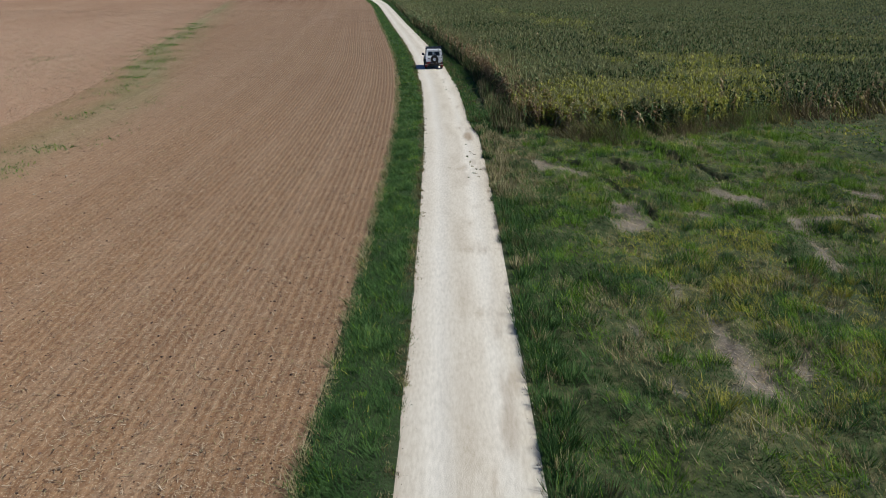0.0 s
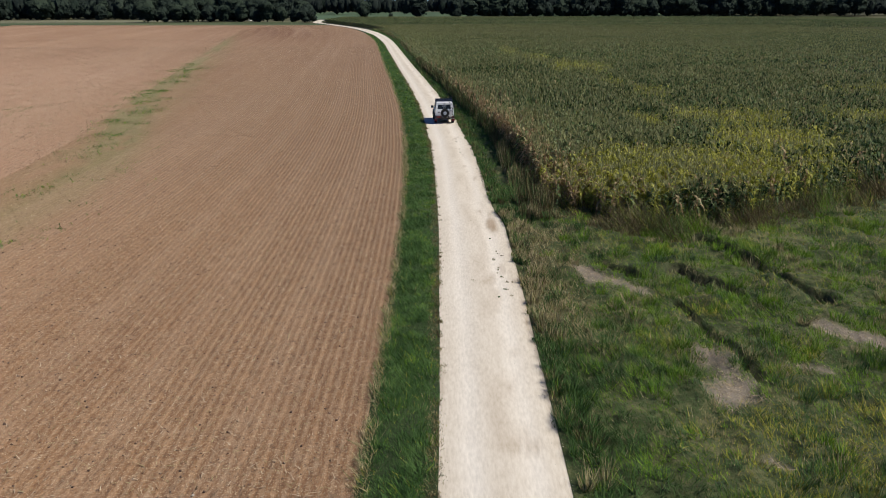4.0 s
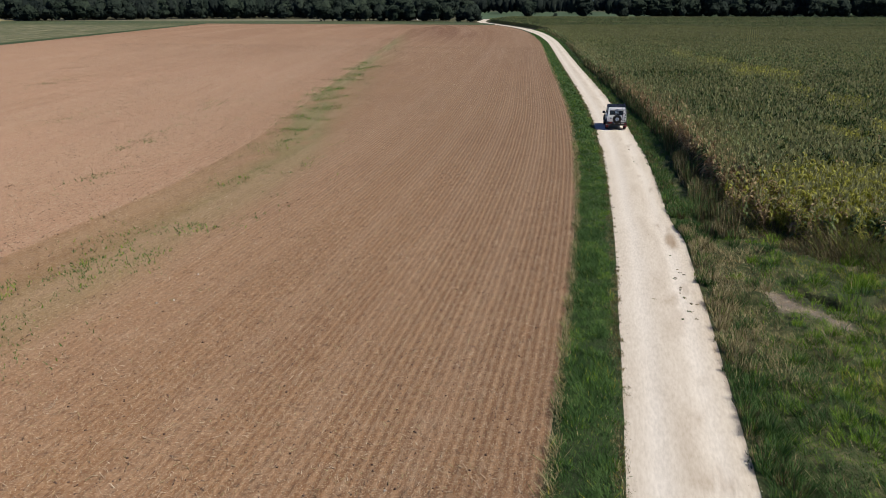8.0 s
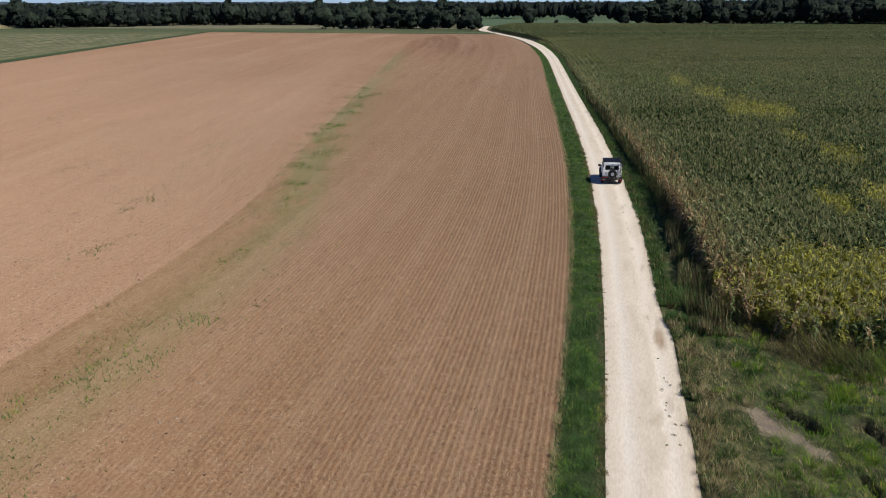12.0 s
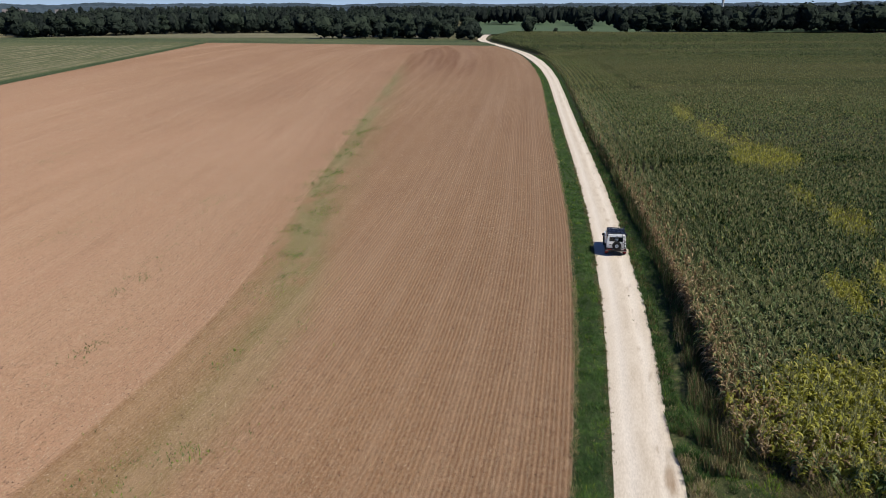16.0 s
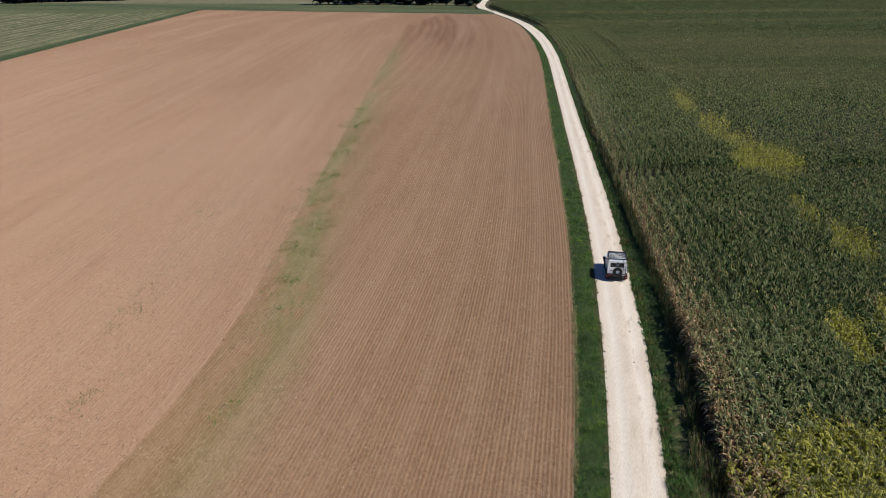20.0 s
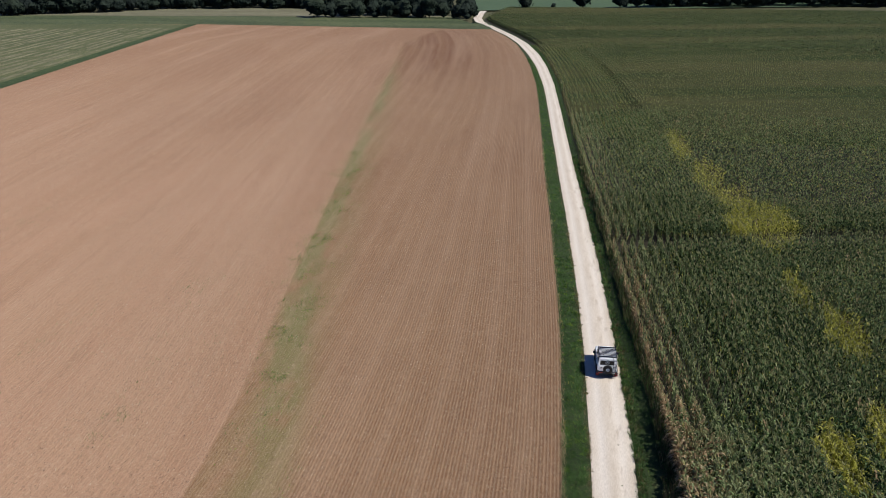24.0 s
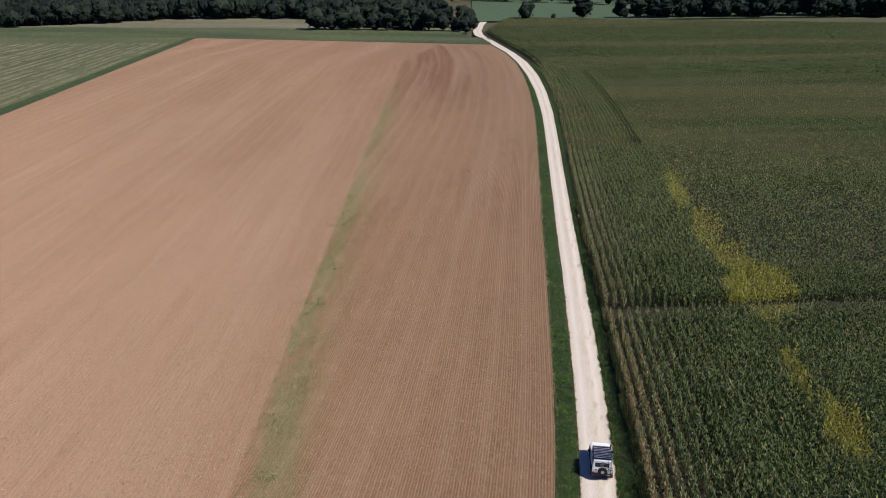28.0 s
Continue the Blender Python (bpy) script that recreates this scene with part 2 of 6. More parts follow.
M_STONE = surf("limestone_bits", [(0.3, (0.30, 0.25, 0.19)), (0.7, (0.62, 0.56, 0.47))], 20, 0.9, island=0.6)
# extra blue in these leaf colours imitates haze over distant trees
M_TREE = leafy("tree_leaves", (0.010, 0.015, 0.012), (0.021, 0.029, 0.022), (0.036, 0.047, 0.034), 0.35, 0.05, 0.12, 0.9, 0.05, soft=0.8, island=0.4)
M_TREE_LIGHT = leafy("tree_leaves_light", (0.012, 0.019, 0.013), (0.026, 0.036, 0.025), (0.044, 0.057, 0.037), 0.35, 0.05, 0.12, 0.9, 0.05, soft=0.8, island=0.4)
M_BARK = surf("bark", [(0.3, (0.05, 0.04, 0.03)), (0.7, (0.13, 0.105, 0.08))], 6, 0.9, 0.03, 12)
M_HAY = surf("mown_hay", [(0.25, (0.042, 0.058, 0.018)), (0.5, (0.096, 0.105, 0.040)), (0.75, (0.200, 0.186, 0.088))], 1.6, 0.9, 0.05, 3.0, 0.25, 0.03,
             stretch=(1.0, 0.25, 1))
M_SWATH = surf("dry_swath", [(0.3, (0.105, 0.102, 0.048)), (0.7, (0.225, 0.205, 0.115))], 1.2, 0.9, 0.05, 4.0)
M_CROP = surf("green_crop", [(0.40, (0.032, 0.052, 0.017)), (0.60, (0.118, 0.128, 0.054))], 1.2, 0.85, 0.10, 1.5, 0.2, 0.03, stretch=(0.3, 1.6, 1))
M_PALE_STRIP = surf("dry_stubble_strip", [(0.3, (0.10, 0.095, 0.050)), (0.7, (0.22, 0.200, 0.12))], 0.5, 0.9, 0.05, 2.0, 0.3, 0.03, stretch=(0.3, 1.6, 1))
M_MEADOW = surf("meadow", [(0.3, (0.058, 0.095, 0.046)), (0.7, (0.085, 0.125, 0.060))], 0.15, 0.9, 0.04, 2, 0.2, 0.01)
M_MARGIN = surf("field_margin_grass", [(0.3, (0.028, 0.048, 0.014)), (0.7, (0.070, 0.096, 0.030))], 0.9, 0.9, 0.1, 2.0, 0.3, 0.05)
M_WHEAT = surf("ripe_stubble", [(0.3, (0.35, 0.29, 0.12)), (0.7, (0.50, 0.42, 0.20))], 0.5, 0.9)
# bluish tones imitate aerial haze in front of the far woods
M_WOODFAR_HAZY = surf("far_woods_hazy", [(0.25, (0.020, 0.034, 0.044)), (0.5, (0.042, 0.062, 0.078)), (0.75, (0.068, 0.092, 0.108))], 0.06, 0.9, 2.0, 0.08, 0.3, 0.004)


# ---- helpers for meshes ----
def mesh_np(name, verts, quads, mats, index=None, smooth=False, attrs=None):
    """One mesh from arrays of corners and of four-cornered faces."""
    verts = np.asarray(verts, np.float32).reshape(-1, 3)
    quads = np.asarray(quads, np.int32).reshape(-1, 4)
    me = bpy.data.meshes.new(name)
    me.vertices.add(len(verts))
    me.vertices.foreach_set("co", verts.ravel())
    me.loops.add(quads.size)
    me.loops.foreach_set("vertex_index", quads.ravel())
    me.polygons.add(len(quads))
    me.polygons.foreach_set("loop_start", np.arange(0, quads.size, 4, dtype=np.int32))
    for m in mats:
        me.materials.append(m)
    if index is not None:
        me.polygons.foreach_set("material_index", np.asarray(index, np.int32))
    me.polygons.foreach_set("use_smooth", np.array(np.broadcast_to(smooth, len(quads)), dtype=bool))
    me.update(calc_edges=True)
    for key, values in (attrs or {}).items():
        me.attributes.new(key, "FLOAT", "POINT").data.foreach_set("value", np.asarray(values, np.float32).ravel())
    return me


def grid_mesh(name, X, Y, Z, mats, index=None, attrs=None, smooth=True):
    r, c = X.shape
    i = np.arange(r * c).reshape(r, c)
    q = np.stack([i[:-1, :-1], i[:-1, 1:], i[1:, 1:], i[1:, :-1]], -1)
    return mesh_np(name, np.stack([X, Y, Z], -1), q, mats, index, smooth, attrs)


def hashed(ix, iy, seed):
    h = (ix * 374761393 + iy * 668265263 + seed * 974711) & 0xFFFFFFFF
    h = ((h ^ (h >> 13)) * 1274126177) & 0xFFFFFFFF
    return ((h ^ (h >> 16)) & 0xFFFF) / 65535.0


def vnoise(x, y, seed=0):
    """Smooth value noise, 0 to 1, for arrays."""
    x, y = np.asarray(x, float), np.asarray(y, float)
    ix, iy = np.floor(x).astype(np.int64), np.floor(y).astype(np.int64)
    fx, fy = x - ix, y - iy
    fx, fy = fx * fx * (3 - 2 * fx), fy * fy * (3 - 2 * fy)
    a, b = hashed(ix, iy, seed), hashed(ix + 1, iy, seed)
    c, d = hashed(ix, iy + 1, seed), hashed(ix + 1, iy + 1, seed)
    return (a * (1 - fx) + b * fx) * (1 - fy) + (c * (1 - fx) + d * fx) * fy


def fbm(x, y, seed=0, octaves=4):
    s, a, w = 0, 0.5, 0
    for k in range(octaves):
        s = s + a * vnoise(np.asarray(x) * 2 ** k, np.asarray(y) * 2 ** k, seed + k)
        w += a
        a *= 0.55
    return s / w


def step(a, b, v):
    t = np.clip((np.asarray(v, float) - a) / (np.asarray(b, float) - a), 0, 1)
    return t * t * (3 - 2 * t)


def near_line(x, y, pts):
    """Distance from points to a polyline."""
    d = np.full(np.shape(x), 1e9)
    for (ax, ay), (bx, by) in zip(pts[:-1], pts[1:]):
        k = np.clip(((x - ax) * (bx - ax) + (y - ay) * (by - ay)) / ((bx - ax) ** 2 + (by - ay) ** 2), 0, 1)
        d = np.minimum(d, np.hypot(x - ax - k * (bx - ax), y - ay - k * (by - ay)))
    return d


def blades(P, height, width, lean=0.45, rng=None, wind=None, aim=None):
    """Quads for grass blades or straws that stand at P, each with its own turn and lean."""
    n = len(P)
    a, b = rng.uniform(0, 2 * np.pi, n), rng.uniform(0, 2 * np.pi, n)
    if wind is not None:
        b = wind + 3.5 * (fbm(P[:, 0] * 0.7, P[:, 1] * 0.7, 44) - 0.5) + rng.normal(0, 1.25, n)
    if aim is not None:
        b = aim + rng.normal(0, 0.45, n)
    w = width * rng.uniform(0.6, 1.3, n)
    side = np.stack([np.cos(a), np.sin(a), np.zeros(n)], -1) * w[:, None] / 2
    out = lean * rng.uniform(0.3, 1.25, n) * height
    tip = P + np.stack([np.cos(b) * out, np.sin(b) * out, height], -1)
    V = np.stack([P - side, P + side, tip + side * 0.25, tip - side * 0.25], 1)
    return V.reshape(-1, 3), np.arange(4 * n).reshape(n, 4)


def stuff(name, me, label, category):
    return tagged(new(name, me), label, category, kind="stuff")


# ---- the plan: road edges by way along it ----
ROAD_Y = [-60, 8, 15, 22, 31, 38, 41, 49, 57, 71, 80, 90, 105, 124, 142, 188, 207, 240, 273, 307, 337, 376, 411, 434, 472, 500]
ROAD_L = [-0.9, -0.9, -0.85, -0.88, -0.94, -1.05, -1.14, -1.40, -1.80, -2.75, -3.55, -4.6, -6.2, -8.4, -10.4, -15.6, -17.9, -22.8, -29, -36.6, -45, -59, -72, -77, -81, -84]
ROAD_R = [1.8, 1.8, 1.86, 1.95, 2.01, 1.97, 1.62, 1.45, 1.08, 0.03, -0.80, -1.78, -3.45, -5.63, -7.7, -12.75, -14.9, -19.4, -25, -32.5, -41.5, -55, -67, -72, -77, -79.5]


def road_l(y):
    return np.interp(y, ROAD_Y, ROAD_L)


def road_r(y):
    return np.interp(y, ROAD_Y, ROAD_R)


def field_edge(y):
    return road_l(y) - np.interp(y, [8, 15, 31, 49, 64, 90, 124, 150, 240, 300], [1.75, 1.65, 1.65, 1.75, 1.85, 2.0, 2.1, 2.0, 1.8, 0.6])


def maize_left(y):
    return road_r(y) + np.interp(y, [38, 41, 57, 70, 88, 120, 300], [2.2, 2.45, 2.2, 1.88, 1.45, 1.28, 1.5])


def maize_front(x):
    return np.interp(x, [3.5, 4.5, 6.7, 9, 13, 18.6, 28, 45, 120], [43.4, 40.7, 38.2, 37.3, 38.9, 42.1, 44.8, 49, 65])


def strip_x(y):
    """West side of the weedy strip in the ploughed field."""
    return np.interp(y, [0, 30, 42, 50, 58, 66, 79, 300], [-24.4, -24.9, -25.2, -26.1, -27.5, -29.4, -32.3, -81.3])


def weed_line(y):
    """Middle of the greenest band beside it."""
    return strip_x(y) + np.interp(y, [0, 43, 55, 64, 80, 300], [4.7, 4.7, 3.9, 2.6, 1.0, 1.0])


def lift(x, y):
    """Height of the land."""
    return 0.0 * np.asarray(x, float)


BARE = [([(4.5, 32.3), (5.2, 31.2), (5.8, 30.1)], 0.50), ([(6.6, 25.5), (7.0, 24.1), (6.3, 22.6)], 0.48), ([(10.8, 27.3), (11.7, 26.6), (12.3, 25.5), (12.4, 23.8), (12.1, 21.8), (11.8, 19.6)], 0.36),
        ([(6.4, 18.4), (6.5, 17.6)], 0.30), ([(6.7, 17.1), (6.8, 15.9), (6.7, 14.8)], 0.20), ([(6.7, 14.8), (6.8, 13.9), (6.7, 13.0)], 0.42), ([(12.6, 23.5), (15.0, 23.8), (17.5, 23.4)], 0.30),
        ([(16.2, 27.3), (17.0, 26.6)], 0.45), ([(9.7, 17.8), (10.1, 16.7), (10.2, 15.6)], 0.28), ([(4.7, 15.9), (4.8, 15.6)], 0.16), ([(4.8, 12.9), (4.9, 12.5)], 0.17), ([(6.4, 20.6), (6.6, 20.1)], 0.22),
        ([(7.9, 13.6), (8.3, 14.5)], 0.18), ([(14.5, 19.5), (13.2, 15.5)], 0.28), ([(8.8, 25.0), (9.6, 24.6)], 0.2)]
RUTS = [([(5.0, 33.2), (5.6, 32.5), (6.2, 31.6)], 0.26), ([(7.9, 32.3), (8.4, 31.6), (9.4, 29.8)], 0.34), ([(7.0, 29.2), (7.2, 27.6), (7.6, 24.3)], 0.15), ([(9.9, 35.9), (10.6, 34.2), (11.2, 32.5)], 0.26),
        ([(11.2, 32.3), (11.4, 31.1), (12.0, 29.4)], 0.36)]


def bare_at(x, y):
    wob = (fbm(x * 0.9, y * 0.9, 31) - 0.5) * 0.9
    m = np.zeros(np.shape(x))
    for pts, r in BARE:
        m = np.maximum(m, 1 - step(r * 0.2, r * 1.5, near_line(x, y, pts) + wob * r * 3.2 + 0.25 * r))
    m = np.maximum(m, step(0.66, 0.74, fbm(x * 0.55, y * 0.55, 77)) * 0.7 * step(9, 12, 30 - y) * step(5.0, 6.0, x))
    return m


def rut_at(x, y):
    m = np.zeros(np.shape(x))
    wob = (fbm(x * 1.1, y * 1.1, 33) - 0.5) * 0.7
    for pts, r in RUTS:
        m = np.maximum(m, 1 - step(r * 0.4, r * 1.3, near_line(x, y, pts) + wob * r * 2.0))
    return m


def fallow_z(x, y):
    """Mounds, hollows and ruts of the fallow plot."""
    d = x - road_r(y)
    bumps = 0.60 * (fbm(x * 0.55, y * 0.55, 51) - 0.45) + 0.36 * (fbm(x * 1.6, y * 1.6, 52) - 0.5)
    return 0.02 + bumps * step(0.25, 1.3, d) - 0.50 * rut_at(x, y) - 0.06 * bare_at(x, y) + lift(x, y)


# ---- ground ----
def build_ground():
    # one sheet to the horizon
    a = np.r_[-6000, -2500, -1200, -700, np.arange(-500, 501, 50), 700, 1200, 2500, 6000].astype(float)
    X, Y = np.meshgrid(a, a + 250)
    ob = new("ground", grid_mesh("ground", X, Y, X * 0 - 0.85, [M_EARTH]))
    tagged(ob, "earth-brown and green open land to the horizon", "ground", kind="structure")

    # ploughed field, in rows that run along the road
    us = np.r_[np.arange(0, 24, 0.088), np.arange(24, 34, 0.3), np.arange(34, 60, 1.0), np.arange(60, 250, 6.0)]
    ys = np.r_[np.arange(-60, 4, 4.0), np.arange(4, 66, 0.45), np.arange(66, 120, 1.5), np.arange(120, 373, 6.0)]
    U, Y = np.meshgrid(us, ys)
    X = field_edge(Y) - U
    near = (1 - step(16, 24, U)) * (1 - step(35, 66, Y))
    rows = 0.5 + 0.5 * np.sin(U * 2 * np.pi / 0.23 + 0.6 * fbm(Y * 0.2, U * 0.3, 5))
    Z = 0.004 + near * (0.011 * rows + 0.060 * (fbm(U * 3.1, Y * 2.0, 8) - 0.5)) + lift(X, Y)
    # weedy strip, red and pale bands
    sx = strip_x(Y)
    wid = np.interp(Y, [0, 40, 58, 110, 160, 240], [4.6, 4.4, 4.2, 3.8, 3.8, 3.0])
    d = (X - sx) / wid
    patchy = 0.5 * fbm(X * 0.35, Y * 0.10, 12) + 0.5 * fbm(X * 0.9, Y * 0.35, 13)
    band = np.exp(-((X - weed_line(Y)) / np.interp(Y, [30, 60, 90], [1.7, 1.7, 1.3])) ** 2) + 0.30 * step(-0.05, 0.1, d) * (1 - step(0.9, 1.8, d))
    weeds = np.minimum(band, 1) * step(0.34, 0.62, patchy + 0.12) * np.interp(Y, [0, 45, 70, 200, 260], [0.36, 0.50, 0.84, 0.80, 0.1])
    weeds = np.maximum(weeds, 0.28 * step(0.60, 0.72, fbm(X * 0.5, Y * 0.12, 40)) * np.exp(-((X - np.interp(Y, [44, 53, 70], [-31.2, -33.3, -33.3])) / 1.3) ** 2) * (Y < 80))
    red = 0.95 * step(0.18, 0.58, fbm(U * 0.30, Y * 0.004, 21)) * step(170, 265, Y) * (1 - step(350, 368, Y)) * step(0.0, 0.4, d) * (1 - step(-50, -22, X + (Y - 230) * 0.22))
    red = np.maximum(red, 0.22 * step(0.48, 0.72, fbm(X * 0.11, Y * 0.05, 22)))
    # broad dark and reddish sweeps on the older tillage, and a redder headland along the hay
    sweep = step(0.46, 0.60, fbm((X - sx) * 0.035 + 3, Y * 0.012, 23)) * step(30, 90, Y) + 0.5 * step(0.45, 0.65, fbm((X - sx) * 0.16, Y * 0.014, 26)) * step(50, 110, Y)
    red = np.maximum(red, np.minimum(0.42, 0.36 * sweep) * (1 - step(-0.1, 0.0, d)))
    hem = X - np.interp(Y, [100, 365], [-132, -209])
    red = np.maximum(red, 0.30 * step(230, 330, Y) * (0.5 + fbm(X * 0.02, Y * 0.05, 28)) * (1 - step(-0.1, 0.0, d)))
    red = np.maximum(red, 0.42 * (1 - step(9, 26, hem + 14 * (fbm(X * 0.02, Y * 0.02, 24) - 0.5))) * step(90, 130, Y))
    pale = np.interp(Y, [20, 110, 200, 330], [0.76, 0.70, 0.38, 0.18]) * (1 - step(-0.05, 0.01, d)) * (0.5 + 0.6 * fbm(X * 0.2, Y * 0.02, 25))
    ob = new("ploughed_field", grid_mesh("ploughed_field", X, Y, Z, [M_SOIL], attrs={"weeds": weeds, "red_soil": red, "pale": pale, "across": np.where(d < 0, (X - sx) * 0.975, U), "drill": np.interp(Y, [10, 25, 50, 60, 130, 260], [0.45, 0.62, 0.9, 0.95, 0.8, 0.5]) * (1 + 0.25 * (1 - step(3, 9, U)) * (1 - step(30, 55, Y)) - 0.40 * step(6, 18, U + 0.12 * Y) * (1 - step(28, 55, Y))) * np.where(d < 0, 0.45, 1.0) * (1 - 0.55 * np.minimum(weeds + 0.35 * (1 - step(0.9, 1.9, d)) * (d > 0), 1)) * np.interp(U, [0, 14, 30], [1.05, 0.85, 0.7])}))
    tagged(ob, "bare reddish-brown harrowed field with straw stubble in drill rows", "field", kind="structure")

    # road of crushed limestone
    ks = np.linspace(0, 1, 29)
    ys = np.r_[np.arange(-60, -6, 3.0), np.arange(-6, 130, 0.5), np.arange(130, 500, 4.0)]
    K, Y = np.meshgrid(ks, ys)
    wob = lambda s: (fbm(Y * 1.1, 0 * Y, s) - 0.5) * 0.10
    l, r = road_l(Y) + wob(3), road_r(Y) + wob(4)
    X = l + (r - l) * K
    crown = 0.05 * (1 - (2 * K - 1) ** 2) - 0.02 * np.exp(-((K - 0.27) / 0.09) ** 2) - 0.02 * np.exp(-((K - 0.73) / 0.09) ** 2)
    Z = 0.008 + crown + 0.012 * (fbm(X * 3, Y * 1.5, 6) - 0.5) + lift(X, Y)
    track = 0.85 * np.clip(np.exp(-((K - 0.27) / 0.11) ** 2) + np.exp(-((K - 0.73) / 0.11) ** 2), 0, 1) * (0.5 + 0.5 * fbm(X * 2, Y * 0.3, 9))
    damp = 0.8 * (1 - step(0.22, 0.48, np.hypot((X - 1.35) * 1.5, (Y - 37.9) * 0.26) + 0.4 * (fbm(X * 3, Y * 1.6, 14) - 0.5)))
    spots = step(0.66, 0.76, fbm(X * 2.2, Y * 0.9, 17)) * 0.45 * step(0.35, 0.7, K)
    spots += 0.40 * step(0.48, 0.66, fbm(X * 1.5, Y * 0.22, 27)) * step(0.50, 0.68, K) * np.interp(Y, [20, 30, 36, 44, 60], [0.25, 0.9, 1, 0.5, 0.25])
    spots += 0.22 * np.exp(-((K - 0.5) / 0.08) ** 2) * step(0.4, 0.65, fbm(X * 0.8, Y * 0.35, 29))
    edge = 0.5 * ((1 - step(0.0, 0.07, K)) + (1 - step(0.0, 0.07, 1 - K))) * step(0.35, 0.6, fbm(X * 1.2, Y * 0.6, 19))
    ob = new("road", grid_mesh("road", X, Y, Z, [M_ROAD], attrs={"track": track, "damp": np.clip(damp + spots + edge, 0, 1)}))
    tagged(ob, "white crushed limestone farm track with two wheel tracks", "road", kind="structure")

    # verges
    for name, f0, f1, z in (("verge_west", lambda y: field_edge(y) - 0.15, lambda y: road_l(y) + 0.25, 0.0), ("verge_east", lambda y: road_r(y) - 0.25, lambda y: maize_left(y) + 0.6, 0.0)):
        ks = np.linspace(0, 1, 12)
        ys = np.r_[np.arange(-60, -6, 3.0), np.arange(-6, 130, 1.0), np.arange(130, 420, 6.0)]
        if name == "verge_east":
            ys = ys[ys > 42]
        K, Y = np.meshgrid(ks, ys)
        X = f0(Y) + (f1(Y) - f0(Y)) * K
        Z = 0.0 + 0.07 * np.sin(np.pi * K) + 0.05 * (fbm(X * 2, Y * 1.2, 4) - 0.5) * np.sin(np.pi * K) - 0.012 + lift(X, Y)
        tagged(new(name, grid_mesh(name, X, Y, Z, [M_VERGE])), "grassy strip beside the farm track", "verge", kind="structure")

    # fallow plot
    xs, ys = np.r_[np.arange(0, 16, 0.15), np.arange(16, 22, 0.3), np.arange(22, 45, 0.6)], np.r_[np.arange(-60, 0, 2.0), np.arange(0, 9, 0.3), np.arange(9, 37, 0.16), np.arange(37, 56, 0.4)]
    K, Y = np.meshgrid(xs, ys)
    X = road_r(Y) - 0.06 + K
    Z = fallow_z(X, Y)
    ob = new("fallow_plot", grid_mesh("fallow_plot", X, Y, Z, [M_FALLOW], attrs={"bare": np.clip(bare_at(X, Y), 0, 1) * 0.9, "mud": 0.85 * rut_at(X, Y)}))
    tagged(ob, "weedy green fallow plot with ruts and bare pale patches", "field", kind="structure")


build_ground()


# ---- far fields ----
def sheet(name, corners, z, mat, label, category="field", step_len=12.0):
    """A four-cornered sheet of land, corners in turn, gently uneven."""
    (ax, ay), (bx, by), (cx, cy), (dx, dy) = corners
    n = max(2, int(max(math.hypot(bx - ax, by - ay), math.hypot(dx - ax, dy - ay)) / step_len))
    s = np.linspace(0, 1, n + 1)
    S, T = np.meshgrid(s, s)
    X = (ax * (1 - S) + bx * S) * (1 - T) + (dx * (1 - S) + cx * S) * T
    Y = (ay * (1 - S) + by * S) * (1 - T) + (dy * (1 - S) + cy * S) * T
    Z = z + 0 * X + lift(X, Y)
    return tagged(new(name, grid_mesh(name, X, Y, Z, [mat])), label, category, kind="structure")


# soil tones lowered to paint the shade beneath the plants
M_MAIZE_SOIL_SHADED = surf("maize_soil_shaded", [(0.3, (0.018, 0.016, 0.008)), (0.7, (0.042, 0.035, 0.018))], 4, 0.95, 0.03, 9)


def build_maize_ground():
    ys = np.r_[np.arange(37, 130, 3.0), np.arange(130, 520, 8.0)]
    us = np.r_[np.arange(-0.4, 60, 4.0), np.arange(60, 340, 20.0)]
    U, Y = np.meshgrid(us, ys)
    X = maize_left(np.minimum(Y, 430)) + U
    Y = np.maximum(Y, maize_front(X) - 0.4)
    tagged(new("maize_ground", grid_mesh("maize_ground", X, Y, 0 * X + 0.09 + lift(X, Y), [M_MAIZE_SOIL_SHADED])), "brown soil under the maize rows, darkened in colour for shade", "ground", kind="structure")


build_maize_ground()
sheet("hay_field", [(-132, 100), (-209.5, 365), (-420, 322), (-360, 60)], 0.02, M_HAY, "mown pale green hay field in swaths")
sheet("field_margin", [(-131.5, 100), (-209, 365.5), (-213.5, 364.5), (-136, 98)], 0.05, M_MARGIN, "dark green grass margin beside the ploughed field")
sheet("crop_strip", [(-420, 318), (-72, 398), (-88, 440), (-440, 392)], 0.04, M_CROP, "green crop strip before the woods")
sheet("far_meadow", [(-90, 500), (260, 640), (330, 1000), (-180, 1000)], 0.05, M_MEADOW, "smooth green meadow behind the maize")
sheet("far_strip", [(-440, 392), (-88, 440), (-140, 520), (-420, 500)], 0.03, M_PALE_STRIP, "pale stubble strip along the woods")
sheet("grass_bank", [(-212, 365.9), (-56, 365.9), (-62, 402), (-205, 372)], 0.03, M_CROP, "green grass bank at the end of the ploughed field")
sheet("ripe_field", [(-372, 383), (-356, 398), (-476, 508), (-500, 498)], 0.08, M_WHEAT, "ripe yellow field at the wood's edge")


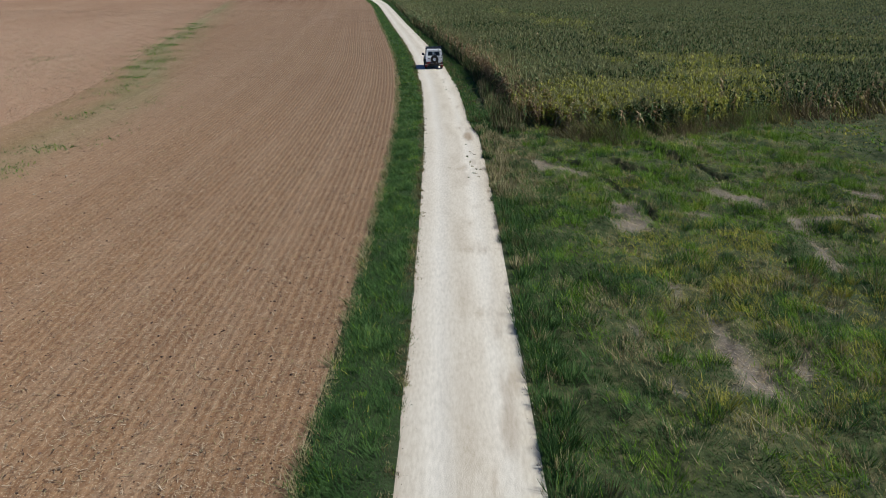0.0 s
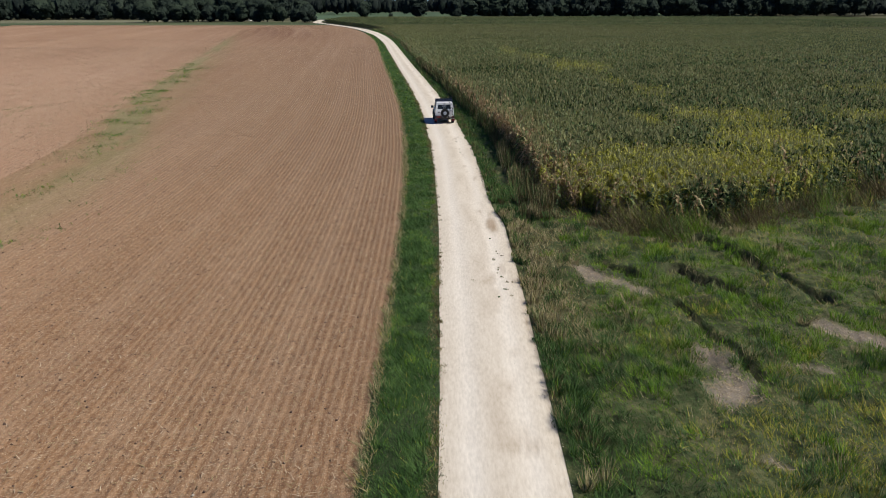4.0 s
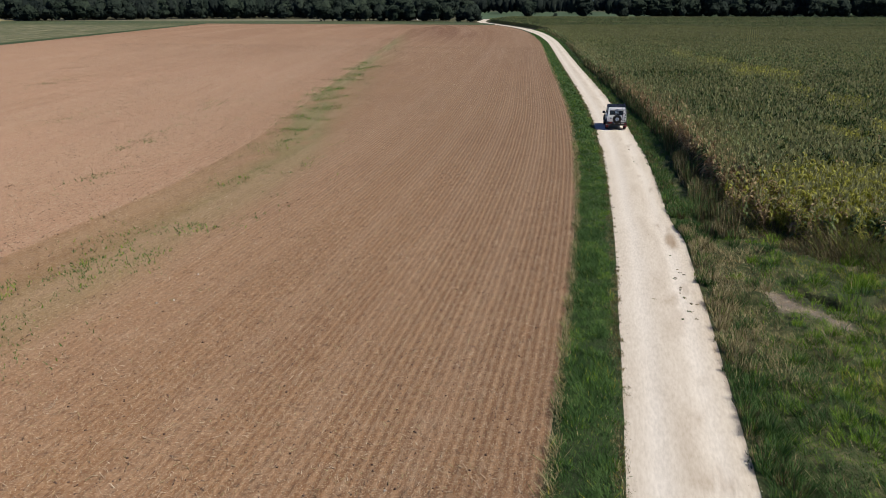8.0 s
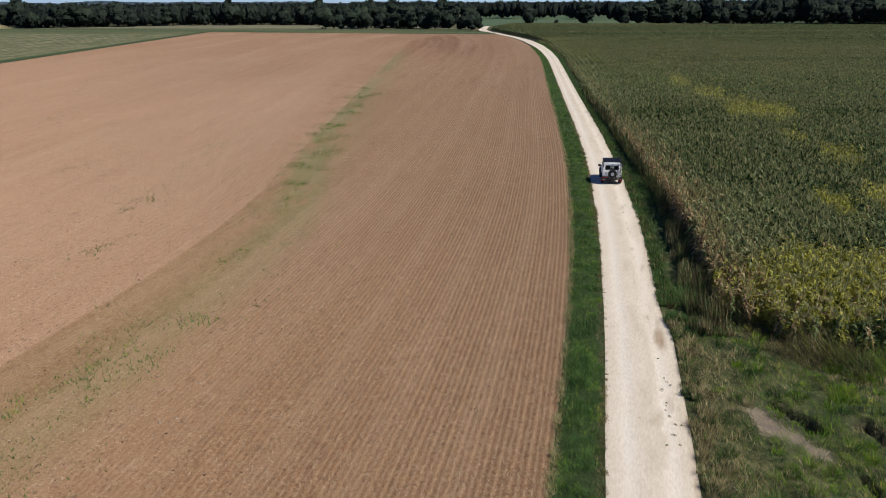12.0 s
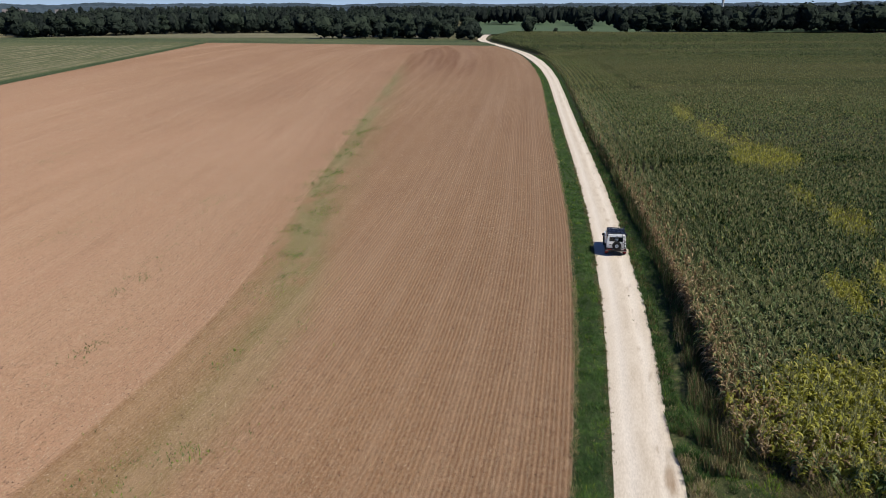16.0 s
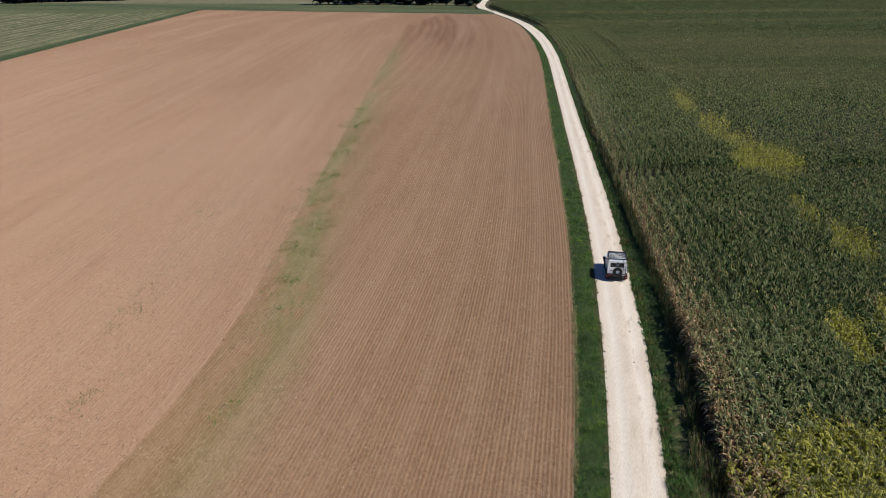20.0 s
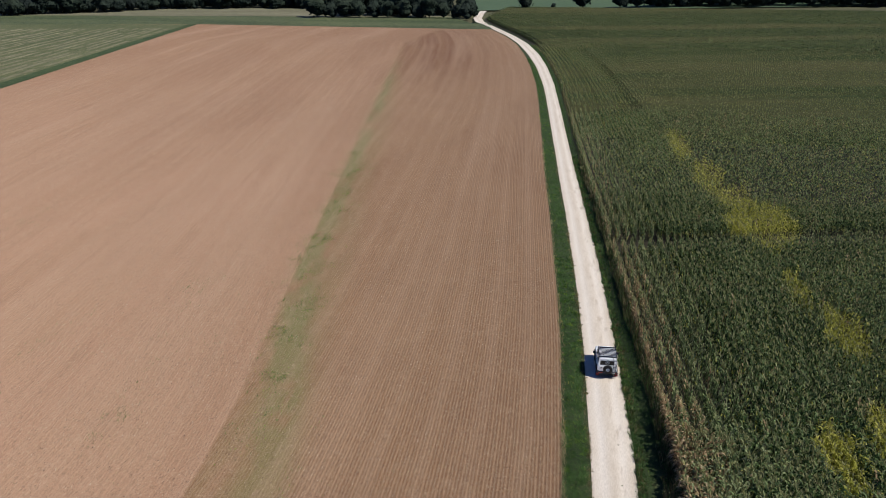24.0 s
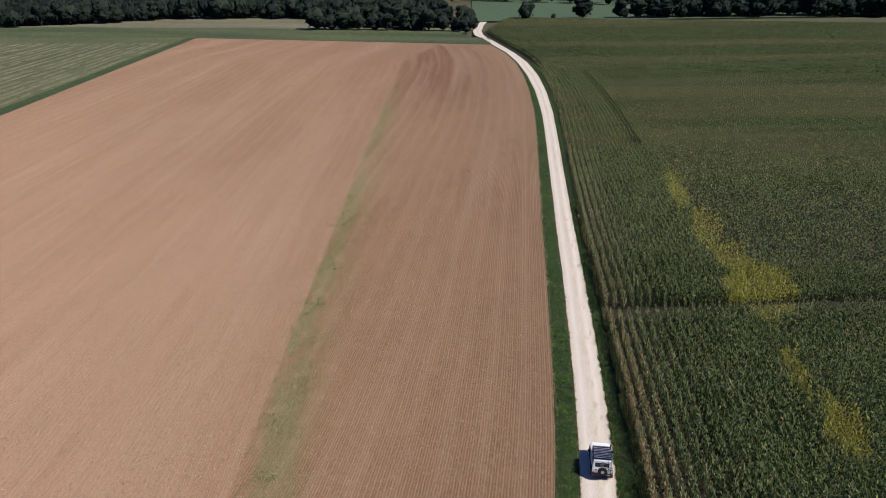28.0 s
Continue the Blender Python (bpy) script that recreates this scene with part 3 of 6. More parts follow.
def build_swaths():
    """Raised rows of cut hay and the grassy bank along the ploughed field."""
    rng = np.random.default_rng(71)
    V, Q, n = [], [], 0
    for k in range(52):
        off = 7 + k * 3.6 + rng.normal(0, 1.3)
        t = np.linspace(0, 1, 60)
        x = -132 - 71 * t - off * 0.97 + (fbm(t * 9, 0 * t + k, 3) - 0.5) * 1.5
        y = 100 + 243 * t - off * 0.26
        w = 0.5 + 0.9 * fbm(t * 30, 0 * t + k * 3.1, 6)
        h = np.maximum(-0.1, 0.55 * (fbm(t * 40, 0 * t + k * 7.7, 9) - 0.42))
        for s, z in ((-1, 0), (-0.4, 1), (0.4, 1), (1, 0)):
            V.append(np.stack([x + s * w, y, 0.03 + z * h], -1))
        i = np.arange(59)
        for c in range(3):
            a, b = n + c * 60, n + (c + 1) * 60
            Q.append(np.stack([a + i, b + i, b + i + 1, a + i + 1], -1))
        n += 240
    stuff("hay_swaths", mesh_np("hay_swaths", np.concatenate(V), np.concatenate(Q), [M_SWATH]), "rows of cut hay drying in swaths", "hay")


build_swaths()


# ---- maize ----
def maize_plants(P, size, leaves, segs, rng, tone, wide=1.0, tassel=3, fat=0.013, reach=1.0):
    """Arching leaves, stalk and tassel for each plant; tone 0 green, 1 yellowing, 2 dry. Returns corners, faces and materials."""
    n = len(P)
    V, Q, I, base = [], [], [], 0
    turn = rng.uniform(0, np.pi, n)
    for k in range(leaves):
        f = (k + 0.5) / leaves
        az = turn + (k % 2) * np.pi + rng.normal(0, 0.35, n)
        h0 = size * (0.22 + 0.70 * f) * rng.uniform(0.92, 1.08, n)
        ln = size * (0.45 - 0.16 * abs(f - 0.5) * 2) * rng.uniform(0.7, 1.2, n)
        w = wide * 0.078 * rng.uniform(0.75, 1.25, n)
        dr = rng.uniform(0.05, 0.70, n) * (1.15 - 0.5 * f)
        dx, dy = np.cos(az), np.sin(az)
        rows = []
        for s in np.linspace(0, 1, segs + 1):
            out = ln * reach * (s * 0.74)
            up = ln * (1.10 * s - (0.85 + dr) * s * s)
            ww = w * (0.55 + 1.4 * s * (1 - s)) * (1 - 0.85 * s ** 3) / 2
            tw = rng.normal(0, 0.25, n) * s
            cx, cy, cz = P[:, 0] + dx * out, P[:, 1] + dy * out, P[:, 2] + h0 + up
            rows.append(np.stack([cx - dy * ww, cy + dx * ww, cz + tw * ww], -1))
            rows.append(np.stack([cx + dy * ww, cy - dx * ww, cz - tw * ww], -1))
        V.append(np.stack(rows, 1).reshape(-1, 3))
        i = base + np.arange(n)[:, None] * (2 * segs + 2)
        for s in range(segs):
            Q.append(np.stack([i[:, 0] + 2 * s, i[:, 0] + 2 * s + 1, i[:, 0] + 2 * s + 3, i[:, 0] + 2 * s + 2], -1))
            low = (rng.random(n) < 0.35 * (1 - f) ** 2) & (tone == 0)
            I.append(np.where(low, 1, tone))
        base += n * (2 * segs + 2)
    if tassel >= 0:
        for k in range(2 if tassel > 1 else 0):
            a = turn + k * np.pi / 2
            wx, wy = np.cos(a) * 0.016, np.sin(a) * 0.016
            z0, z1 = P[:, 2], P[:, 2] + size * 0.98
            x, y = P[:, 0], P[:, 1]
            V.append(np.stack([np.stack([x - wx, y - wy, z0], -1), np.stack([x + wx, y + wy, z0], -1), np.stack([x + wx, y + wy, z1], -1), np.stack([x - wx, y - wy, z1], -1)], 1).reshape(-1, 3))
            Q.append(base + np.arange(4 * n).reshape(n, 4))
            I.append(tone)
            base += 4 * n
        for k in range(tassel + 1):
            a = rng.uniform(0, 2 * np.pi, n)
            o = rng.uniform(0.06, 0.24, n) * (k > 0)
            x, y, z = P[:, 0], P[:, 1], P[:, 2] + size * 0.97
            tx, ty, tz = x + np.cos(a) * o, y + np.sin(a) * o, z + size * rng.uniform(0.06, 0.16, n)
            wx, wy = -np.sin(a) * fat * 1.35, np.cos(a) * fat * 1.35
            V.append(np.stack([np.stack([x - wx, y - wy, z], -1), np.stack([x + wx, y + wy, z], -1), np.stack([tx + wx, ty + wy, tz], -1), np.stack([tx - wx, ty - wy, tz], -1)], 1).reshape(-1, 3))
            Q.append(base + np.arange(4 * n).reshape(n, 4))
            I.append(np.full(n, 3))
            base += 4 * n
    return np.concatenate(V), np.concatenate(Q), np.concatenate(I)


YELLOW = [((7.5, 41.5), 4.0, 3.2), ((13.0, 44.0), 6.0, 3.6), ((19.5, 51.0), 4.0, 4.0), ((20.2, 60.5), 4.2, 4.5), ((17.0, 102.5), 3.8, 7.5), ((15.0, 112), 2.6, 9.0), ((13.2, 124), 2.0, 9.0), ((10.6, 142), 1.7, 11.0),
          ((18.6, 75.5), 1.7, 4.5), ((16.6, 84), 0.7, 5.0), ((9.0, 181), 1.6, 7.0), ((13.4, 58), 1.4, 3.0), ((31, 60), 4.5, 3.0), ((44, 78), 8.0, 3.0)]


def yellow_at(x, y):
    m = np.zeros(np.shape(x))
    for (cx, cy), rx, ry in YELLOW:
        m = np.maximum(m, 1 - step(0.55, 1.25, np.hypot((x - cx) / rx, (y - cy) / ry) + 1.1 * (fbm(x * 0.45, y * 0.45, 61) - 0.5)))
    return m * np.interp(y, [46, 54], [0.9, 1.0])


def cross_gap(x, y):
    """Narrow cross aisles in the crop."""
    a = np.abs(y - 93.6 - 0.30 * (x + 1.2)) < 1.3
    b = np.abs(y - 169 - 0.42 * (x + 6.8)) < 1.9
    return a | b


HEADLAND = 18.0
ROW_WAY = math.atan(0.34)


def bands_at(x, y):
    """How strongly the crop is tasselled, in bands along the inner rows."""
    r = y * math.cos(ROW_WAY) - x * math.sin(ROW_WAY)
    q = y * math.sin(ROW_WAY) + x * math.cos(ROW_WAY)
    b = step(0.40, 0.64, fbm(r * 0.055 + 2, q * 0.006, 63)) * 0.65 + 0.35 * step(0.40, 0.62, fbm(r * 0.30, q * 0.02, 64))
    return np.clip(b * np.interp(y, [60, 120, 190], [0.10, 0.40, 1.0]), 0, 1)


def kept_spots(x, y, u, y0, y1, rng):
    n = len(x)
    keep = (y >= y0) & (y < y1) & (y > maize_front(x) + rng.normal(0, 0.15, n)) & ~cross_gap(x, y) & (rng.random(n) > 0.04)
    return np.stack([x[keep], y[keep], u[keep]], -1)


def headland_spots(y0, y1, row, gap, rng):
    """Places of plants in rows along the track."""
    out = []
    k, u = 0, 0.25
    while u < HEADLAND:
        y = np.arange(y0, y1, gap) + rng.uniform(-0.3, 0.3, int(np.ceil((y1 - y0) / gap))) * gap
        x = maize_left(y) + u + rng.normal(0, 0.05, len(y))
        out.append(kept_spots(x, y, np.full(len(y), u), y0, y1, rng))
        k += 1
        u += row + 0.25 * (k < 7)
    return np.concatenate(out)


def inner_spots(y0, y1, u0, u1, row, gap, rng):
    """Places of plants in rows that run across, behind the headland."""
    c, s = math.cos(ROW_WAY), math.sin(ROW_WAY)
    x0, x1 = float(maize_left(y1)) + u0 - 2, float(maize_left(y0)) + u1 + 2
    R, T = np.meshgrid(np.arange(y0 * c - x1 * s, y1 * c - x0 * s, row), np.arange(x0 * c + y0 * s, x1 * c + y1 * s, gap))
    R, T = R.ravel(), T.ravel()
    T = T + rng.uniform(-0.35, 0.35, len(T)) * gap
    R = R + rng.normal(0, 0.05, len(R))
    x, y = T * c - R * s, T * s + R * c
    u = x - maize_left(y)
    ok = (u >= u0) & (u < u1) & (y >= y0) & (y < y1)
    return kept_spots(x[ok], y[ok], u[ok], y0, y1, rng)


def build_maize():
    # name, from and to along the track, from and to across, row, gap, leaves, segments, leaf width, tassel, tassel width
    zones = (("maize_headland_near", 37, 62, 0, 0, 0.75, 0.16, 9, 3, 1.6, 3, 0.013), ("maize_headland_middle", 62, 112, 0, 0, 0.75, 0.20, 7, 2, 1.5, 2, 0.020),
             ("maize_headland_far", 112, 170, 0, 0, 0.75, 0.30, 5, 2, 1.6, 1, 0.030), ("maize_headland_end", 170, 290, 0, 0, 0.90, 0.50, 4, 1, 2.2, 1, 0.045),
             ("maize_near", 37, 62, HEADLAND, 30, 0.75, 0.17, 8, 3, 1.55, 2, 0.014), ("maize_middle", 50, 112, HEADLAND, 46, 0.75, 0.27, 6, 2, 1.65, 2, 0.022),
             ("maize_side", 44, 112, 46, 80, 1.0, 0.42, 4, 2, 1.7, 1, 0.035), ("maize_beyond", 112, 170, HEADLAND, 72, 0.85, 0.46, 4, 2, 2.0, 1, 0.038),
             ("maize_outer", 112, 290, 72, 150, 1.4, 0.75, 3, 1, 2.6, 1, 0.06), ("maize_distant", 170, 290, HEADLAND, 72, 1.1, 0.60, 3, 1, 2.4, 1, 0.055))
    for n, (name, y0, y1, u0, u1, row, gap, leaves, segs, wide, tas, fat) in enumerate(zones):
        rng = np.random.default_rng(100 + n)
        S = inner_spots(y0, y1, u0, u1, row, gap, rng) if u1 else headland_spots(y0, y1, row, gap, rng)
        if name == "maize_headland_near":
            y, u = rng.uniform(38, 58, 2600), rng.uniform(0.4, 9, 2600)
            S = np.concatenate([S, kept_spots(maize_left(y) + u, y, u, y0, y1, rng)])
        if name == "maize_middle":
            S = S[(S[:, 1] >= 62) | (S[:, 2] >= 30)]
        x, y, u = S.T
        size = (2.0 + 0.5 * (fbm(x * 0.12, y * 0.12, 90) - 0.5)) * rng.uniform(0.84, 1.12, len(x))
        yel = yellow_at(x, y)
        band = bands_at(x, y) * (u > HEADLAND)
        size *= (1 - 0.14 * yel) * np.interp(y - maize_front(x), [0, 0.8, 3.5], [0.70, 0.84, 1.0])
        tone = np.where(rng.random(len(x)) < yel * 1.5, 1, 0)
        dry = (u < 3.2) & (rng.random(len(x)) < np.interp(u, [0, 1.0, 1.5, 3.2], [1, 1, 0.5, 0.18]) * np.interp(y, [38, 60, 75, 100, 140], [0.6, 0.75, 0.70, 0.35, 0.15]))
        tone = np.where((tone == 0) & (rng.random(len(x)) < 0.66 * (1 - step(2.0, 8.5, u)) + 0.06 + 0.22 * band), 4, tone)
        front = y - maize_front(x)
        tone = np.where((front < 6) & (rng.random(len(x)) < 0.16 * (1 - step(1, 6, front))), 2, tone)
        tone = np.where(dry | (rng.random(len(x)) < 0.012 + 0.07 * band), 2, tone)
        P = np.stack([x, y, lift(x, y)], -1)
        V, Q, I = maize_plants(P, size, leaves, segs, rng, tone, wide, tas, fat, 1 - (1 - np.interp(u, [0, 7, 9, HEADLAND, HEADLAND + 1], [0.55, 0.55, 0.8, 0.8, 1.0])) * step(50, 66, y))
        stuff(name, mesh_np(name, V, Q, [M_MAIZE, M_MAIZE_YELLOW, M_MAIZE_DRY, M_TASSEL, M_MAIZE_PALE], I), "tall green maize plants standing in rows, yellowing in patches", "maize")
    # closed canopy further off
    rng = np.random.default_rng(140)
    ys = np.r_[np.arange(150, 520, 2.2)]
    us = np.r_[np.arange(0.8, 70, 1.5), np.arange(70, 330, 3.0)]
    U, Y = np.meshgrid(us, ys)
    X = maize_left(np.minimum(Y, 430)) + U
    low = 0.85 + 0.40 * step(150, 180, Y) + 0.45 * step(280, 300, Y)
    Z = low + 0.20 * (fbm(X * 0.6, Y * 0.6, 15) - 0.5) + 0.25 * (rng.random(X.shape) - 0.5) + lift(X, Y)
    Z = np.where((U < HEADLAND - 2.5) & (Y < 282), 0.25, Z)
    Z[:, 0] = 0.3
    Z[0, :] = 0.2
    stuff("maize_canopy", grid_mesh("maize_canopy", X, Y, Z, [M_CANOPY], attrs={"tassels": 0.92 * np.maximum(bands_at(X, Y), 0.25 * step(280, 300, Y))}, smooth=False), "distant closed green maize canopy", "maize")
    # the crop beyond the last built rows at the side
    us = np.arange(148, 330, 4.0)
    U, Y = np.meshgrid(us, np.arange(70, 154, 3.0))
    X = maize_left(Y) + U
    Z = 1.65 + 0.3 * (rng.random(X.shape) - 0.5)
    Z[:, 0] = 0.3
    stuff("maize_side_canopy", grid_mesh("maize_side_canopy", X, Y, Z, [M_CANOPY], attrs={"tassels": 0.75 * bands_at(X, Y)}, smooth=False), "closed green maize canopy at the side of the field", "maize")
    # leaves standing out of it
    n = 45000
    y = 284 + 230 * rng.random(n) ** 1.2
    x = maize_left(np.minimum(y, 430)) + rng.random(n) * (190 + (y - 205) * 0.35)
    P = np.stack([x, y, np.full(n, 1.55)], -1)
    V, Q = blades(P, rng.uniform(0.25, 0.5, n), 0.34, 0.7, rng)
    stuff("maize_far_leaves", mesh_np("maize_far_leaves", V, Q, [M_MAIZE, M_TASSEL], (rng.random(n) < 0.25 + 0.45 * bands_at(x, y)).astype(int)), "distant maize leaves above the canopy", "maize")


build_maize()


# ---- grass, weeds, straw and stones ----
def scatter(n, x0, x1, y0, y1, rng):
    return rng.uniform(x0, x1, n), rng.uniform(y0, y1, n)


def turf_mesh(name, x, y, height, width, kinds, lean, rng, z=None):
    P = np.stack([x, y, (lift(x, y) if z is None else z)], -1)
    V, Q = blades(P, height, width, lean * 0.8, rng, 2.7)
    return mesh_np(name, V, Q, [M_GRASS, M_GRASS_LUSH, M_GRASS_YELLOW, M_GRASS_DRY, M_GRASS_BROWN], kinds)


def tussock_mesh(name, cx, cy, rad, tall, kind, per, width, rng, ground):
    """Tufts whose blades spread outwards from the middle."""
    n = len(cx)
    a = rng.uniform(0, 2 * np.pi, (n, per))
    k = np.sqrt(rng.random((n, per)))
    x, y = (cx[:, None] + np.cos(a) * k * rad[:, None]).ravel(), (cy[:, None] + np.sin(a) * k * rad[:, None]).ravel()
    h = (tall[:, None] * (1 - 0.55 * k ** 2) * rng.uniform(0.55, 1.2, (n, per))).ravel()
    V, Q = blades(np.stack([x, y, ground(x, y) - 0.02], -1), h, np.repeat(width, per), 0.55, rng, aim=a.ravel())
    kinds = np.where(rng.random(n * per) < 0.12, rng.choice([0, 1, 3], n * per), np.repeat(kind, per))
    return mesh_np(name, V, Q, [M_GRASS, M_GRASS_LUSH, M_GRASS_YELLOW, M_GRASS_DRY, M_GRASS_BROWN], kinds)


def build_grass():
    rng = np.random.default_rng(200)
    # west verge
    X, Y, H, K = [], [], [], []
    for y0, y1, dens, grow in ((6, 36, 1150, 1.0), (36, 60, 640, 1.0), (60, 90, 280, 1.2), (90, 140, 110, 1.5), (140, 260, 32, 2.2)):
        n = int(dens * (y1 - y0) * 1.75)
        y = rng.uniform(y0, y1, n)
        k = rng.random(n)
        x = field_edge(y) + k * (road_l(y) - field_edge(y)) + rng.normal(0, 0.07, n) + (fbm(y * 1.3, 0 * y, 3) - 0.5) * 0.36 * k
        tall = 0.60 + 1.0 * step(0.45, 0.65, fbm(x * 1.5, y * 1.0, 70)) + 0.6 * step(0.5, 0.62, fbm(x * 3.1, y * 3.1, 69))
        edge = np.minimum(k, 1 - k)
        h = (0.045 + 0.085 * tall * step(0.0, 0.22, edge)) * rng.uniform(0.5, 1.3, n) * grow ** 0.5
        kind = np.where(rng.random(n) < 0.09 * (1 - 0.3 * step(45, 70, y)) * step(0.42, 0.60, fbm(x * 0.8, y * 0.5, 71)), 1, 0)
        kind = np.where((k < 0.13) & (rng.random(n) < 0.8), 3, kind)
        h = np.where((k < 0.12) & (rng.random(n) < 0.6), rng.uniform(0.06, 0.26, n) * step(0.40, 0.58, fbm(y * 0.9, x, 72)) + 0.04, h)
        kind = np.where((k > 0.86) & (rng.random(n) < 0.85 * step(0.30, 0.50, fbm(y * 0.5, 0 * y, 73))), rng.choice([3, 4, 4], n), kind)
        kind = np.where(rng.random(n) < 0.015, 2, kind)
        X.append(x), Y.append(y), H.append(h), K.append(kind)
    x, y = np.concatenate(X), np.concatenate(Y)
    w = np.interp(y, [5, 40, 75, 135, 260], [0.018, 0.024, 0.045, 0.10, 0.16])
    stuff("verge_grass", turf_mesh("verge_grass", x, y, np.concatenate(H), w, np.concatenate(K), 1.4, rng), "thick green grass on the verge with dry edges", "grass")

    # east verge beside the maize
    X, Y, H, K = [], [], [], []
    for y0, y1, dens, grow in ((44, 75, 380, 1.0), (75, 135, 130, 1.4), (135, 300, 30, 2.2)):
        n = int(dens * (y1 - y0) * 2.2)
        y = rng.uniform(y0, y1, n)
        k = rng.random(n)
        a, b = road_r(y), maize_left(y) + 0.5
        x = a + k * (b - a) + rng.normal(0, 0.06, n)
        h = (0.05 + 0.12 * fbm(x * 1.4, y, 75) + 0.75 * step(0.55, 0.95, k) * fbm(x * 1.2, y * 0.6, 76)) * rng.uniform(0.6, 1.3, n)
        kind = np.where((k > 0.62) & (rng.random(n) < 0.55 * step(0.4, 0.6, fbm(x * 0.3, y * 0.15, 77)) + 0.15), 4, 0)
        kind = np.where((k > 0.7) & (rng.random(n) < 0.25), 3, kind)
        kind = np.where((k < 0.6) & (rng.random(n) < 0.07), 1, kind)
        X.append(x), Y.append(y), H.append(h * grow ** 0.4), K.append(kind)
    x, y = np.concatenate(X), np.concatenate(Y)
    w = np.interp(y, [44, 75, 135, 300], [0.032, 0.05, 0.09, 0.16])
    stuff("field_edge_grass", turf_mesh("field_edge_grass", x, y, np.concatenate(H), w, np.concatenate(K), 0.5, rng), "green grass and brown seed heads along the maize", "grass")

    # fallow plot
    X, Y, H, K, W = [], [], [], [], []
    for x0, x1, y0, y1, dens, width in ((1.8, 14, 7, 26, 520, 0.0155), (1.8, 20, 26, 46, 380, 0.017), (14, 26, 10, 26, 140, 0.04), (20, 44, 26, 54, 60, 0.065)):
        n = int(dens * (x1 - x0) * (y1 - y0))
        x, y = scatter(n, x0, x1, y0, y1, rng)
        a = road_r(y)
        bare, rut = bare_at(x, y), rut_at(x, y)
        keep = (x > a + 0.02 + 0.2 * fbm(y * 1.5, 0 * y, 80)) & (y < maize_front(x) + 1.2) & (rng.random(n) > 0.84 * bare + 0.14 * step(0.5, 0.8, bare)) & (rng.random(n) > 0.97 * rut) & (rng.random(n) < 0.45 + 0.75 * fbm(x * 0.9, y * 0.9, 81))
        x, y = x[keep], y[keep]
        n = len(x)
        d, f = x - road_r(y), y - maize_front(x)
        clump = fbm(x * 1.1, y * 1.1, 82)
        big = fbm(x * 0.28, y * 0.28, 83)
        tuss = 0.6 * step(0.50, 0.66, fbm(x * 0.85, y * 0.85, 88)) + 0.9 * step(0.52, 0.64, fbm(x * 2.0, y * 2.0, 89)) - 0.35 * step(0.52, 0.66, fbm(x * 2.6, y * 2.6, 79))
        h = (0.05 + 0.07 * clump + 0.16 * tuss) * rng.uniform(0.4, 1.25, n) * (0.7 + 0.6 * big)
        h *= 1 + 0.8 * (1 - step(0.6, 2.2, d)) * step(0.0, 0.4, d)
        h *= 1 + 1.3 * step(-3.0, -1.2, f)
        h = np.minimum(h, rng.uniform(0.25, 0.45, n))
        h = np.where(f > -2.4, rng.uniform(0.10, 0.65, n) * (0.4 + 1.2 * step(0.4, 0.6, fbm(x * 0.9, y * 0.9, 99))) * step(-2.8, -0.8, f + 1.2 * (fbm(x * 0.6, y * 0.6, 95) - 0.5)), h)
        h = np.maximum(h, 0.035) * np.interp(y, [24, 30], [1.0, 0.8]) * np.interp(f, [-2.4, -0.6, 1], [1.0, 1.8, 1.8])
        h = np.minimum(np.maximum(h, 0.03), 0.09 + 0.5 * np.maximum(d, 0))
        r = 0.25 * rng.random(n) + 0.75 * step(0.36, 0.64, fbm(x * 1.3, y * 1.3, 92))
        yellow = step(0.46, 0.58, fbm(x * 0.42 + 9, y * 0.42, 84)) * step(2.2, 4.5, d)
        lush = step(0.24, 0.44, fbm(x * 0.25, y * 0.25, 85)) * step(18, 27, y) * step(2.5, 4.5, d)
        kind = np.where(r < np.interp(y, [22, 28], [0.46, 0.22]) + 0.5 * lush, 1, 0)
        kind = np.where((rng.random(n) < 0.80 * yellow * (1 - 0.7 * lush)), 2, kind)
        tan = (1 - step(1.3, 3.0, d + 1.6 * (fbm(x, y * 0.5, 86) - 0.5))) * step(24, 29, y) * (1 - step(36.5, 38, y))
        kind = np.where(rng.random(n) < 0.92 * tan, rng.choice([3, 3, 4], n), kind)
        kind = np.where(rng.random(n) < 0.05 + 0.60 * step(0.56, 0.66, fbm(x * 0.9, y * 0.9, 87)), 3, kind)
        kind = np.where((f > -2.4) & (rng.random(n) < 0.40 + 0.5 * step(0.4, 0.6, fbm(x * 0.5, y * 0.5, 97))), 4, kind)
        kind = np.where((f > -0.4) & (rng.random(n) < 0.2), 3, kind)
        dark = 1 - step(1.0, 2.0, d)
        kind = np.where((rng.random(n) < 0.75 * dark * (1 - tan)), 0, kind)
        X.append(x), Y.append(y), H.append(h), K.append(kind), W.append(np.full(n, width))
    x, y = np.concatenate(X), np.concatenate(Y)
    z = fallow_z(x, y) - 0.01
    stuff("fallow_weeds", turf_mesh("fallow_weeds", x, y, np.concatenate(H), np.concatenate(W), np.concatenate(K), 1.4, rng, z), "rough grass and weeds, green to yellow, in clumps", "weeds")

    # tussocks in the fallow plot, rank grass along the track's edge, tufts on the verges
    x = np.r_[rng.uniform(2.4, 14, 420), rng.uniform(2.4, 19, 560), rng.uniform(12, 24, 160)]
    y = np.r_[rng.uniform(8, 26, 420), rng.uniform(24, 40, 560), rng.uniform(12, 28, 160)]
    d = x - road_r(y)
